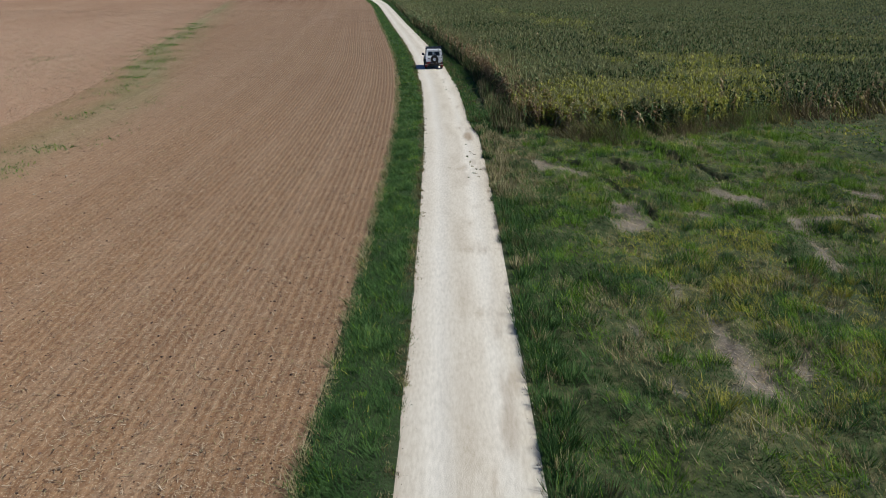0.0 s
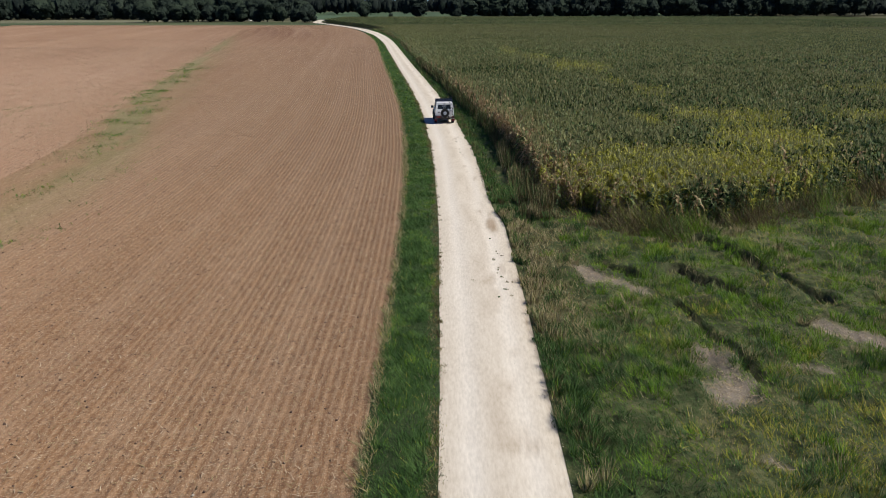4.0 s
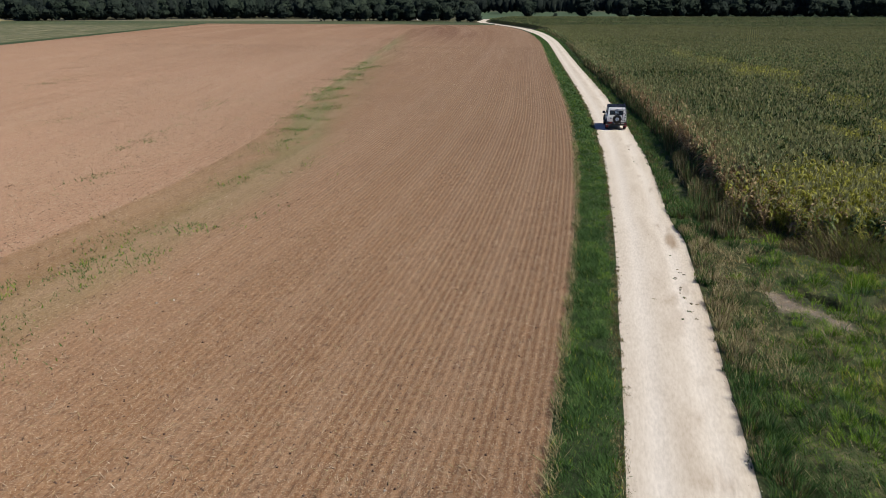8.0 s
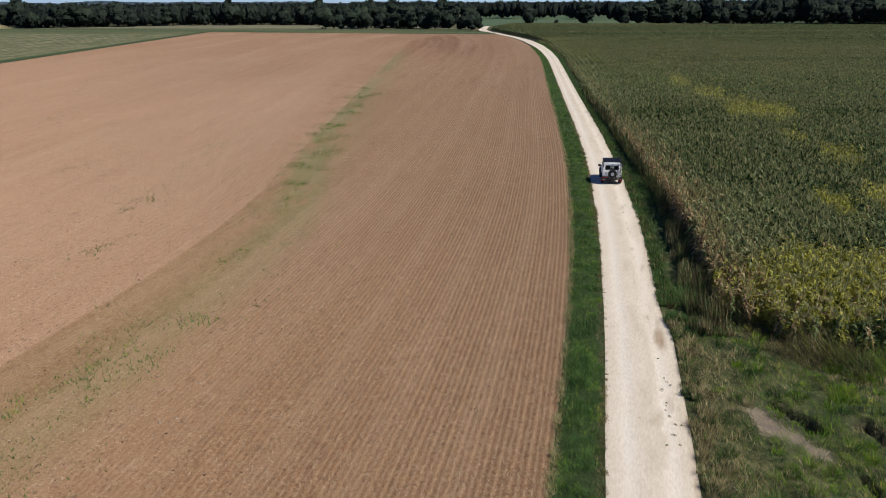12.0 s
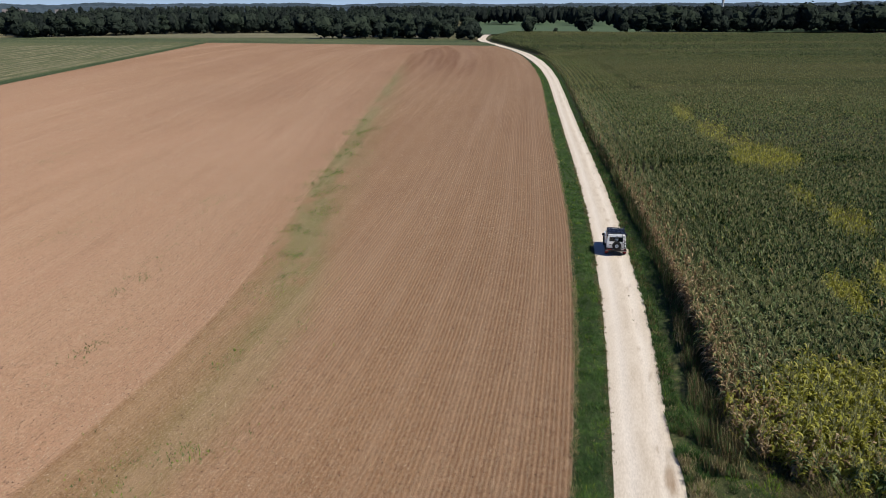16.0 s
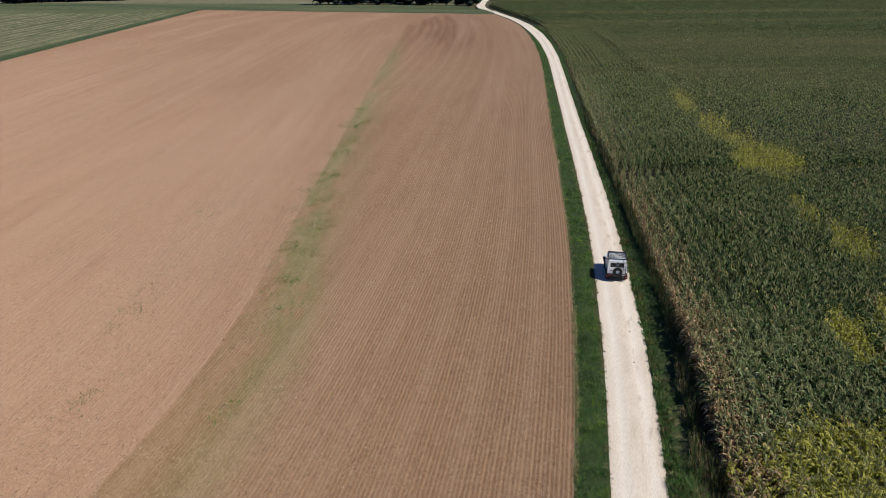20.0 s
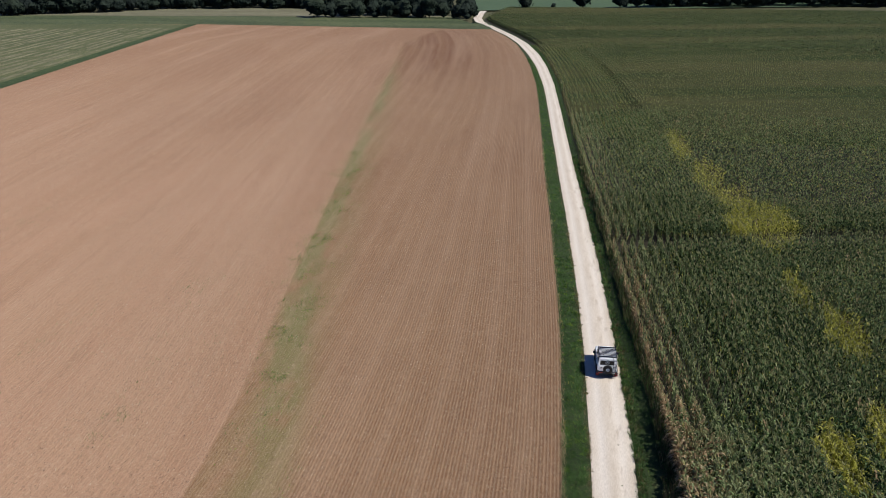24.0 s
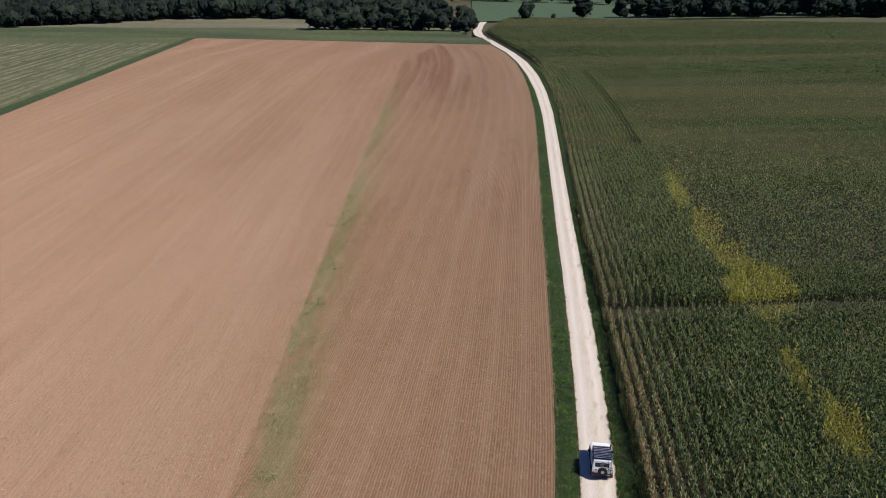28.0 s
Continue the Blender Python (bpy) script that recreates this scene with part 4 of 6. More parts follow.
    keep = (d > 0.7) & (bare_at(x, y) < 0.3) & (rut_at(x, y) < 0.2) & (y < maize_front(x) - 1.0) & (rng.random(len(x)) < 0.25 + 1.2 * step(0.42, 0.60, fbm(x * 0.45, y * 0.45, 53)))
    x, y, d = x[keep], y[keep], d[keep]
    n = len(x)
    lush = step(22, 27, y + 6 * (fbm(x * 0.3, y * 0.3, 54) - 0.5)) * step(2.0, 4.0, d)
    r = rng.random(n)
    kind = np.where(r < 0.15 + 0.6 * lush, 1, np.where(r > 0.86, 3, np.where((r > 0.70) & (lush < 0.5) & (d > 3), 2, 0)))
    stuff("fallow_tussocks", tussock_mesh("fallow_tussocks", x, y, rng.uniform(0.16, 0.5, n), rng.uniform(0.16, 0.42, n), kind, 100, np.interp(y, [8, 26, 40], [0.012, 0.016, 0.022]), rng, fallow_z), "tussocks of rank grass standing in the fallow plot", "grass")
    y = rng.uniform(8, 44, 780)
    d = np.abs(rng.normal(0.18, 0.28, len(y)))
    x = road_r(y) + 0.10 + d
    keep = rng.random(len(x)) < 0.3 + 1.1 * step(0.40, 0.58, fbm(y * 0.55, 0 * y, 55))
    x, y, d = x[keep], y[keep], d[keep]
    n = len(x)
    tan = step(22, 30, y) * (1 - step(38, 41, y)) * (rng.random(n) < 0.55)
    kind = np.where((tan > 0.5) | (rng.random(n) < 0.10), 3, np.where(rng.random(n) < 0.10, 4, 0))
    stuff("track_edge_grass", tussock_mesh("track_edge_grass", x, y, rng.uniform(0.10, 0.28, n), rng.uniform(0.22, 0.46, n) + 0.12 * d, kind, 80, np.interp(y, [8, 26, 46], [0.016, 0.022, 0.03]), rng, fallow_z), "rank dark green grass leaning over the track's edge", "grass")
    y = 7 + 83 * rng.random(900) ** 1.3
    k = rng.uniform(0.12, 0.9, len(y))
    x = field_edge(y) + k * (road_l(y) - field_edge(y))
    keep = rng.random(len(x)) < 0.2 + 1.1 * step(0.40, 0.60, fbm(x * 0.9, y * 0.6, 56))
    x, y = x[keep], y[keep]
    n = len(x)
    stuff("verge_tufts", tussock_mesh("verge_tufts", x, y, rng.uniform(0.12, 0.32, n), rng.uniform(0.12, 0.26, n), rng.choice([0, 0, 0, 0, 0, 1], n), 60, np.interp(y, [8, 40, 90], [0.016, 0.024, 0.05]), rng, lift), "fuller tufts of green grass on the verge", "grass")

    y = 44 + 90 * rng.random(760) ** 1.3
    d = np.abs(rng.normal(0.10, 0.20, len(y)))
    x = road_r(y) + 0.05 + d
    n = len(x)
    stuff("lane_side_grass", tussock_mesh("lane_side_grass", x, y, rng.uniform(0.10, 0.30, n), rng.uniform(0.14, 0.40, n), rng.choice([0, 0, 0, 4], n), 44, np.interp(y, [44, 130], [0.03, 0.07]), rng, lift), "rank grass shading the track beside the maize", "grass")
    y = 7 + 95 * rng.random(900) ** 1.3
    x = road_l(y) + rng.normal(-0.05, 0.07, len(y)) + (fbm(y * 1.1, 0 * y, 74) - 0.5) * 0.25
    keep = rng.random(len(x)) < 0.25 + step(0.38, 0.55, fbm(y * 0.7, 0 * y, 73))
    x, y = x[keep], y[keep]
    n = len(x)
    stuff("verge_fringe", tussock_mesh("verge_fringe", x, y, rng.uniform(0.05, 0.14, n), rng.uniform(0.05, 0.14, n), rng.choice([4, 4, 3], n), 34, np.interp(y, [8, 40, 100], [0.016, 0.024, 0.06]), rng, lift), "brown withered tufts along the track's edge", "grass")
    n = 19000
    y = 38.5 + 92 * rng.random(n) ** 1.7
    west = np.minimum(np.interp(y, [38.5, 44, 53, 63], [2.75, 2.6, 2.75, 2.2]), maize_left(y) - 0.35) + 0.7 * (fbm(y * 0.6, 0 * y, 57) - 0.5)
    x = west + rng.random(n) ** 1.2 * (maize_left(y) + 0.35 - west)
    clump = step(0.34, 0.58, fbm(x * 1.3, y * 0.9, 58))
    h = (0.35 + 0.85 * clump) * rng.uniform(0.55, 1.15, n) * np.interp(x - west, [0, 0.5], [0.6, 1.0])
    kind = rng.choice([4, 4, 4, 0, 0], n)
    kind = np.where(fbm(x * 0.5, y * 0.35, 59) > 0.55, rng.choice([3, 4, 4, 0], n), kind)
    stuff("dry_weeds", turf_mesh("dry_weeds", x, y, h, np.interp(y, [38, 85, 130], [0.026, 0.05, 0.08]), kind, 0.4, rng, 0.0 * x + 0.02), "tall brown seeding weeds standing along the maize", "weeds")
    x = np.r_[rng.normal(1.35, 0.13, 16), rng.uniform(-0.5, 1.6, 9)]
    y = np.r_[rng.uniform(29.5, 36, 16), rng.uniform(22, 60, 9)]
    stuff("track_sprouts", tussock_mesh("track_sprouts", x, y, rng.uniform(0.03, 0.09, 25), rng.uniform(0.02, 0.06, 25), rng.choice([0, 4, 3], 25), 26, np.full(25, 0.018), rng, lambda a, b: 0 * a + 0.06), "small dark sprouts and crumbs on the white track", "weeds")

    # straw litter on the bare patches and on the ploughed field
    n = 190000
    y = 5 + 95 * rng.random(n) ** 1.7
    u = rng.random(n) * (22 + y * 0.35)
    u = u - 0.12 * np.sin(u * 2 * np.pi / 0.23) * 0.23
    x = field_edge(y) - u
    keep = rng.random(n) < 0.35 + 0.9 * (fbm(x * 0.8, y * 0.6, 93) - 0.25)
    x, y = x[keep], y[keep]
    n = len(x)
    P = np.stack([x, y, lift(x, y) + 0.035], -1)
    V, Q = blades(P, rng.uniform(0.008, 0.05, n), np.interp(y, [5, 40, 80], [0.017, 0.025, 0.038]), 4.4, rng)
    stuff("stubble_straw", mesh_np("stubble_straw", V, Q, [M_STRAW, M_GRASS_DRY, M_CLOD], rng.choice([0, 1, 2], n, p=[0.56, 0.25, 0.19])), "short pale straw stubble and chaff on bare soil", "straw")
    n = 40000
    y = 60 + 120 * rng.random(n) ** 1.15
    x = field_edge(y) - rng.random(n) * (30 + y * 0.45)
    P = np.stack([x, y, lift(x, y) + 0.02], -1)
    V, Q = blades(P, rng.uniform(0.01, 0.06, n), np.interp(y, [70, 190], [0.06, 0.16]), 2.6, rng)
    stuff("far_stubble", mesh_np("far_stubble", V, Q, [M_STRAW, M_CLOD], (rng.random(n) < 0.28).astype(int)), "pale straw and dark clods further out on the field", "straw")
    n = 66000
    y = 12 + 210 * rng.random(n) ** 1.25
    x = strip_x(y) - (20 + y * 0.75) * rng.random(n) ** 1.5
    P = np.stack([x, y, lift(x, y) + 0.02], -1)
    V, Q = blades(P, rng.uniform(0.01, 0.05, n), np.interp(y, [12, 60, 130, 220], [0.03, 0.05, 0.09, 0.14]), 2.6, rng)
    stuff("pale_stubble", mesh_np("pale_stubble", V, Q, [M_STRAW, M_CLOD], (rng.random(n) < 0.3).astype(int)), "straw and clods on the paler ploughed strip", "straw")
    n = 130000
    x, y = scatter(n, 4, 20, 8, 34, rng)
    keep = bare_at(x, y) > rng.uniform(0.05, 0.6, n)
    x, y = x[keep], y[keep]
    P = np.stack([x, y, fallow_z(x, y) + 0.02], -1)
    V, Q = blades(P, rng.uniform(0.004, 0.05, len(x)), 0.016, 4.5, rng)
    stuff("patch_straw", mesh_np("patch_straw", V, Q, [M_STRAW, M_GRASS_DRY], (rng.random(len(x)) < 0.4).astype(int)), "bleached stalks lying on bare patches", "straw")

    # clods, stones
    def lumps(name, x, y, z, s, mat, label, category):
        n = len(x)
        c = np.array([(-1, -1, 0), (1, -1, 0), (1, 1, 0), (-1, 1, 0), (-0.5, -0.6, 1), (0.6, -0.5, 1), (0.5, 0.6, 1), (-0.6, 0.5, 1)], float)
        a = rng.uniform(0, 2 * np.pi, n)
        V = c[None] * s[:, None, None] * rng.uniform(0.6, 1.3, (n, 8, 3)) * np.array([1, 1, 0.9])
        V = np.stack([V[..., 0] * np.cos(a)[:, None] - V[..., 1] * np.sin(a)[:, None], V[..., 0] * np.sin(a)[:, None] + V[..., 1] * np.cos(a)[:, None], V[..., 2]], -1)
        V = V + np.stack([x, y, z], -1)[:, None]
        f = np.array([(4, 5, 6, 7), (0, 1, 5, 4), (1, 2, 6, 5), (2, 3, 7, 6), (3, 0, 4, 7)])
        stuff(name, mesh_np(name, V, (np.arange(n)[:, None, None] * 8 + f[None]), [mat]), label, category)

    n = 9000
    y = 5 + 55 * rng.random(n) ** 1.2
    u = rng.random(n) * (20 + y * 0.3)
    u = np.round(u / 0.23) * 0.23 + rng.normal(0, 0.06, n)
    x = field_edge(y) - np.abs(u)
    lumps("soil_clods", x, y, lift(x, y) + 0.01, rng.uniform(0.008, 0.021, n) * rng.choice([1, 1, 1, 1.6], n), M_CLOD, "dark brown clods of soil between the rows", "clods")
    n = 2200
    y = 2 + 70 * rng.random(n)
    k = np.clip(np.where(rng.random(n) < 0.6, rng.choice([0.03, 0.97, 0.5], n) + rng.normal(0, 0.05, n), rng.random(n)), 0.01, 0.99)
    x = road_l(y) + k * (road_r(y) - road_l(y))
    lumps("road_stones", x, y, lift(x, y) + 0.02, rng.uniform(0.005, 0.014, n), M_STONE, "loose limestone chippings on the track", "stones")
    # field stones of pale chalk
    n = 6
    x, y = scatter(n, -30, -5, 18, 60, rng)
    lumps("field_stones", x, y, lift(x, y) + 0.02, rng.uniform(0.025, 0.04, n), M_STONE, "pale stones lying in the ploughed field", "stones")

    # weeds in the ploughed field: along the green strip and in thin lines
    n = 95000
    y = 20 + 110 * rng.random(n)
    sx = strip_x(y)
    x = weed_line(y) + rng.normal(0.0, 1.5, n)
    line = rng.random(n) < 0.30
    # scattered patches on the older tillage: middle, half width, half length
    spots = np.array([(-33.4, 67.8, 1.5, 4.0), (-36.9, 60.0, 1.6, 5.0), (-34.5, 53.0, 1.5, 4.0), (-31.4, 45.0, 1.3, 3.5), (-47.6, 63.5, 2.2, 6.0), (-72.0, 89.0, 3.0, 6.0), (-40.0, 74.0, 1.6, 5.0)])
    pick = spots[rng.integers(0, len(spots), n)]
    y = np.where(line, pick[:, 1] + rng.normal(0, 0.6, n) * pick[:, 3], y)
    x = np.where(line, pick[:, 0] + rng.normal(0, 0.6, n) * pick[:, 2] - 0.25 * (y - pick[:, 1]), x)
    tuft = step(0.46, 0.70, fbm(x * 1.7, y * 0.8, 96))
    keep = (rng.random(n) < np.where(line, 0.20 * tuft * step(0.40, 0.60, fbm(x * 0.6, y * 0.2, 98)), 0.75 * step(0.42, 0.70, fbm(x * 0.45, y * 0.30, 96)) * (0.25 + tuft)) * np.interp(y, [20, 70, 130], [1, 0.7, 0.4])) & (x < field_edge(y) - 1)
    x, y = x[keep], y[keep]
    h = rng.uniform(0.04, 0.13, len(x))
    stuff("field_weeds", turf_mesh("field_weeds", x, y, h, np.interp(y, [20, 60, 130], [0.04, 0.05, 0.09]), np.where(x < strip_x(y) - 1.5, 0, rng.choice([0, 0, 0, 1], len(x))), 1.0, rng), "low green weeds sprouting in the ploughed soil", "weeds")


build_grass()


# ---- trees and woods ----
def part(name, bm, material, parent, label=""):
    """Links a bmesh as one mesh object under a thing."""
    me = bpy.data.meshes.new(name)
    bm.to_mesh(me)
    bm.free()
    me.materials.append(material)
    ob = new(name, me)
    ob.parent = parent
    if label:
        tagged(ob, label)
    return ob


def dome(cx, cy, cz, rw, rh, rng, rings=4, sides=8, rough=0.18):
    """Corners and faces of one lumpy bough."""
    V, Q = [], []
    for i in range(rings + 1):
        p = math.pi * i / rings
        for k in range(sides):
            a = 2 * math.pi * (k + 0.5 * (i % 2)) / sides
            j = 1 + rough * rng.uniform(-1, 1)
            V.append((cx + math.cos(a) * math.sin(p) * rw * j, cy + math.sin(a) * math.sin(p) * rw * j, cz + math.cos(p) * rh * j))
    for i in range(rings):
        for k in range(sides):
            Q.append((i * sides + k, i * sides + (k + 1) % sides, (i + 1) * sides + (k + 1) % sides, (i + 1) * sides + k))
    return np.array(V), np.array(Q)


def crown_mesh(rng, h, w, n, mat):
    """Leaf clumps over several overlapping boughs."""
    lobes = [(0, 0, h * 0.60, w * 0.40, h * 0.36), (0, 0, h * 0.34, w * 0.44, h * 0.28)]
    for k in range(8):
        a = k * 2.4 + rng.uniform(0, 1)
        r = w * rng.uniform(0.20, 0.36)
        lobes.append((math.cos(a) * r, math.sin(a) * r, h * rng.uniform(0.18, 0.80), w * rng.uniform(0.16, 0.27), h * rng.uniform(0.12, 0.20)))
    per = n // len(lobes)
    C, D, V0, Q0, base = [], [], [], [], 0
    for x, y, z, rw, rh in lobes:
        d = rng.normal(0, 1, (per, 3))
        d /= np.linalg.norm(d, axis=1)[:, None]
        rad = rng.uniform(0.90, 1.10, per)[:, None]
        C.append(np.array([x, y, z]) + d * rad * np.array([rw, rw, rh]))
        D.append(d)
        v, q = dome(x, y, z, rw * 0.93, rh * 0.93, rng)
        V0.append(v), Q0.append(q + base)
        base += len(v)
    C, D = np.concatenate(C), np.concatenate(D)
    C[:, 2] = np.maximum(C[:, 2], h * 0.03)
    nrm = D + rng.normal(0, 0.40, D.shape)
    nrm /= np.linalg.norm(nrm, axis=1)[:, None]
    t = np.cross(nrm, rng.normal(0, 1, D.shape))
    t /= np.linalg.norm(t, axis=1)[:, None]
    b = np.cross(nrm, t)
    s = (h * 0.032 * rng.uniform(0.6, 1.4, len(C)))[:, None]
    V = np.stack([C - t * s - b * s * 0.7, C + t * s * 0.9 - b * s, C + t * s + b * s * 0.8, C - t * s * 0.8 + b * s], 1).reshape(-1, 3)
    V0, Q0 = np.concatenate(V0), np.concatenate(Q0)
    V0[:, 2] = np.maximum(V0[:, 2], 0.05)
    return mesh_np("crown", np.concatenate([V, V0]), np.concatenate([np.arange(len(V)).reshape(-1, 4), Q0 + len(V)]), [mat])


def trunk_mesh(rng, h, w):
    V, Q = [], []

    def limb(a, b, r0, r1, sides=7):
        a, b = np.array(a), np.array(b)
        d = (b - a) / np.linalg.norm(b - a)
        p = np.cross(d, [0.3, 1, 0.2])
        p /= np.linalg.norm(p)
        q = np.cross(d, p)
        n0 = len(V)
        for e, r in ((a, r0), ((a + b) / 2 + rng.normal(0, r0 * 0.3, 3), (r0 + r1) / 2), (b, r1)):
            for k in range(sides):
                t = 2 * math.pi * k / sides
                V.append(e + p * r * math.cos(t) + q * r * math.sin(t))
        for j in range(2):
            for k in range(sides):
                Q.append((n0 + j * sides + k, n0 + j * sides + (k + 1) % sides, n0 + (j + 1) * sides + (k + 1) % sides, n0 + (j + 1) * sides + k))

    r = h * 0.022
    limb((0, 0, -0.3), (0, 0, h * 0.45), r * 1.3, r * 0.8)
    for k in range(5):
        a = k * 1.3 + rng.uniform(0, 0.6)
        z = h * rng.uniform(0.18, 0.42)
        limb((0, 0, z), (math.cos(a) * w * 0.33, math.sin(a) * w * 0.33, z + h * 0.28), r * 0.55, r * 0.15, 5)
    return mesh_np("trunk", V, Q, [M_BARK])


def make_tree(seed, h, w, n, mat, label):
    rng = np.random.default_rng(seed)
    ob = new("tree")
    tagged(ob, label, "tree", "trees at the wood's edge")
    for name, me in (("trunk", trunk_mesh(rng, h, w)), ("crown", crown_mesh(rng, h, w, n, mat))):
        c = new(name, me)
        c.parent = ob
    return ob


def wood(name, dark, mid, light):
    return surf(name, [(0.25, dark), (0.5, mid), (0.75, light)], 0.8, 0.95, patch=0.3, patch_scale=0.05, island=0.35, spec=0.05, soft=0.9)


# crown colours hold added blue in place of a haze veil
M_WOOD = wood("wood_crowns", (0.008, 0.012, 0.011), (0.016, 0.021, 0.018), (0.027, 0.034, 0.027))
M_WOOD_LIGHT = wood("wood_crowns_light", (0.010, 0.016, 0.012), (0.020, 0.028, 0.021), (0.034, 0.043, 0.031))


def build_trees():
    rng = np.random.default_rng(300)
    kinds = [make_tree(310 + k, h, w, 620, m, lab) for k, (h, w, m, lab) in enumerate((
        (13, 11, M_TREE, "broad dark green oak at the edge of the wood"), (11, 9, M_TREE_LIGHT, "rounded mid-green tree at the edge of the wood"),
        (15, 10, M_TREE, "tall dark green tree at the edge of the wood"), (9, 8, M_TREE, "low bushy dark green tree at the edge of the wood"),
        (12, 12, M_TREE_LIGHT, "wide green tree with a ragged crown")))]
    free = list(kinds)

    def put(k, x, y, s, sz=1.0):
        m = Matrix.Translation((x, y, float(lift(x, y)) + 0.0)) @ Matrix.Rotation(rng.uniform(0, 6.28), 4, "Z") @ Matrix.Diagonal((s, s, s * sz, 1))
        if kinds[k] in free:
            free.remove(kinds[k])
            kinds[k].matrix_basis = m
            return kinds[k]
        c = kinds[k].copy()
        scene.collection.objects.link(c)
        c.matrix_basis = m
        for o in kinds[k].children:
            d = o.copy()
            scene.collection.objects.link(d)
            d.parent = c
        return c

    # single trees behind the maize
    for k, x, y, s in ((1, -56, 514, 1.15), (3, -39, 527, 0.45), (0, -20, 542, 1.25), (2, 5, 552, 1.0), (4, 17, 555, 1.15)):
        tagged(put(k, x, y, s), group="single trees in the meadow")
    # row at the far side of the maize
    for i in range(44):
        f = i / 43
        put(int(rng.integers(0, 5)), 29 + f * 330 + rng.normal(0, 2), 563 + f * 110 + rng.normal(0, 4), rng.uniform(1.2, 1.7))
    # copse at the bend
    for i in range(30):
        f = rng.random()
        put(int(rng.integers(0, 5)), -168 + 90 * f, 428 + 8 * f + rng.uniform(0, 40), rng.uniform(0.85, 1.25))
    for i in range(12):
        put(int(rng.choice([1, 3, 4])), -166 + 88 * i / 11 + rng.normal(0, 1.5), 424 + 9 * i / 11 + rng.normal(0, 2), rng.uniform(0.8, 1.15))
    # edge of the wood behind the crop strips
    edge = [(-478, 514), (-354, 401), (-329, 434), (-286, 482), (-235, 500), (-185, 500), (-140, 520)]
    ex, ey = zip(*edge)
    for i in range(64):
        f = i / 63 * (len(edge) - 1)
        x, y = np.interp(f, range(len(edge)), ex), np.interp(f, range(len(edge)), ey)
        put(int(rng.integers(0, 5)), x + rng.normal(0, 3), y + rng.normal(0, 4), rng.uniform(0.9, 1.3))

    # woods behind the edge, a closed mass of crowns
    C, S = [], []

    def fill(n, fx, fy, size):
        f, g = rng.random(n), rng.random(n)
        x, y = fx(f, g), fy(f, g)
        C.append(np.stack([x, y, rng.uniform(0.25, 1.0, n) * size], -1))
        S.append(np.full(n, size))

    fill(1300, lambda f, g: np.interp(f * 6, range(7), ex) - 60 * g * g * (1 - f), lambda f, g: np.interp(f * 6, range(7), ey) + 2 + g ** 2.4 * 240, 15)
    fill(950, lambda f, g: 29 + f * 420, lambda f, g: 566 + f * 140 + g * g * 160, 18)
    fill(650, lambda f, g: -260 + f * 700, lambda f, g: 715 + g * g * 300 + 30 * np.sin(f * 9), 18)
    fill(120, lambda f, g: 178 + f * 150, lambda f, g: 640 + f * 60 + g * 60, 20)
    leafy_to = sum(len(c) for c in C)
    fill(1200, lambda f, g: -900 + f * 1900, lambda f, g: 1050 + g * 500, 17)
    C, S = np.concatenate(C), np.concatenate(S)

    def crown_proto(seed):
        """Two boughs with ragged clumps of leaves over them; the boughs come first."""
        r = np.random.default_rng(seed)
        v1, q1 = dome(0, 0, 0, 0.94, 0.94, r, 4, 8, 0.12)
        v2, q2 = dome(r.uniform(-0.5, 0.5), r.uniform(-0.5, 0.5), r.uniform(-0.35, 0.25), 0.62, 0.55, r, 4, 7, 0.15)
        d = r.normal(0, 1, (32, 3))
        d[:, 2] = np.abs(d[:, 2]) - 0.35
        d /= np.linalg.norm(d, axis=1)[:, None]
        c = d * r.uniform(0.90, 1.10, (32, 1))
        nrm = d + r.normal(0, 0.45, d.shape)
        nrm /= np.linalg.norm(nrm, axis=1)[:, None]
        t = np.cross(nrm, r.normal(0, 1, d.shape))
        t /= np.linalg.norm(t, axis=1)[:, None]
        bb = np.cross(nrm, t)
        sz = r.uniform(0.09, 0.20, (32, 1))
        leaf = np.stack([c - t * sz - bb * sz * 0.7, c + t * sz * 0.8 - bb * sz, c + t * sz + bb * sz * 0.7, c - t * sz * 0.7 + bb * sz], 1).reshape(-1, 3)
        n0 = len(v1) + len(v2)
        smooth = np.r_[np.ones(len(q1) + len(q2), bool), np.zeros(32, bool)]
        return np.concatenate([v1, v2, leaf]), np.concatenate([q1, q2 + len(v1), n0 + np.arange(128).reshape(32, 4)]), smooth

    near_kinds = [crown_proto(900 + k) for k in range(8)]
    far_kinds = [(v, q, np.ones(len(q), bool)) for v, q in (dome(0, 0, 0, 1, 1, rng, 5, 9, 0.2) for _ in range(6))]
    V, Q, I, F, base = [], [], [], [], 0
    for k, ((x, y, z), size) in enumerate(zip(C, S)):
        v, q, sm = near_kinds[int(rng.integers(0, 8))] if k < leafy_to else far_kinds[int(rng.integers(0, 6))]
        w, a = size * rng.uniform(0.16, 0.29), rng.uniform(0, 6.28)
        turned = np.stack([v[:, 0] * math.cos(a) - v[:, 1] * math.sin(a), v[:, 0] * math.sin(a) + v[:, 1] * math.cos(a), v[:, 2]], -1)
        V.append(turned * (w, w, size * rng.uniform(0.28, 0.44)) + (x, y, size * rng.uniform(0.36, 0.60)))
        Q.append(q + base)
        I.append(np.full(len(q), int(rng.random() < 0.35)))
        F.append(sm)
        base += len(v)
    stuff("woods", mesh_np("woods", np.concatenate(V), np.concatenate(Q), [M_WOOD, M_WOOD_LIGHT], np.concatenate(I), np.concatenate(F)), "dark green broadleaf woods behind the fields", "woods")

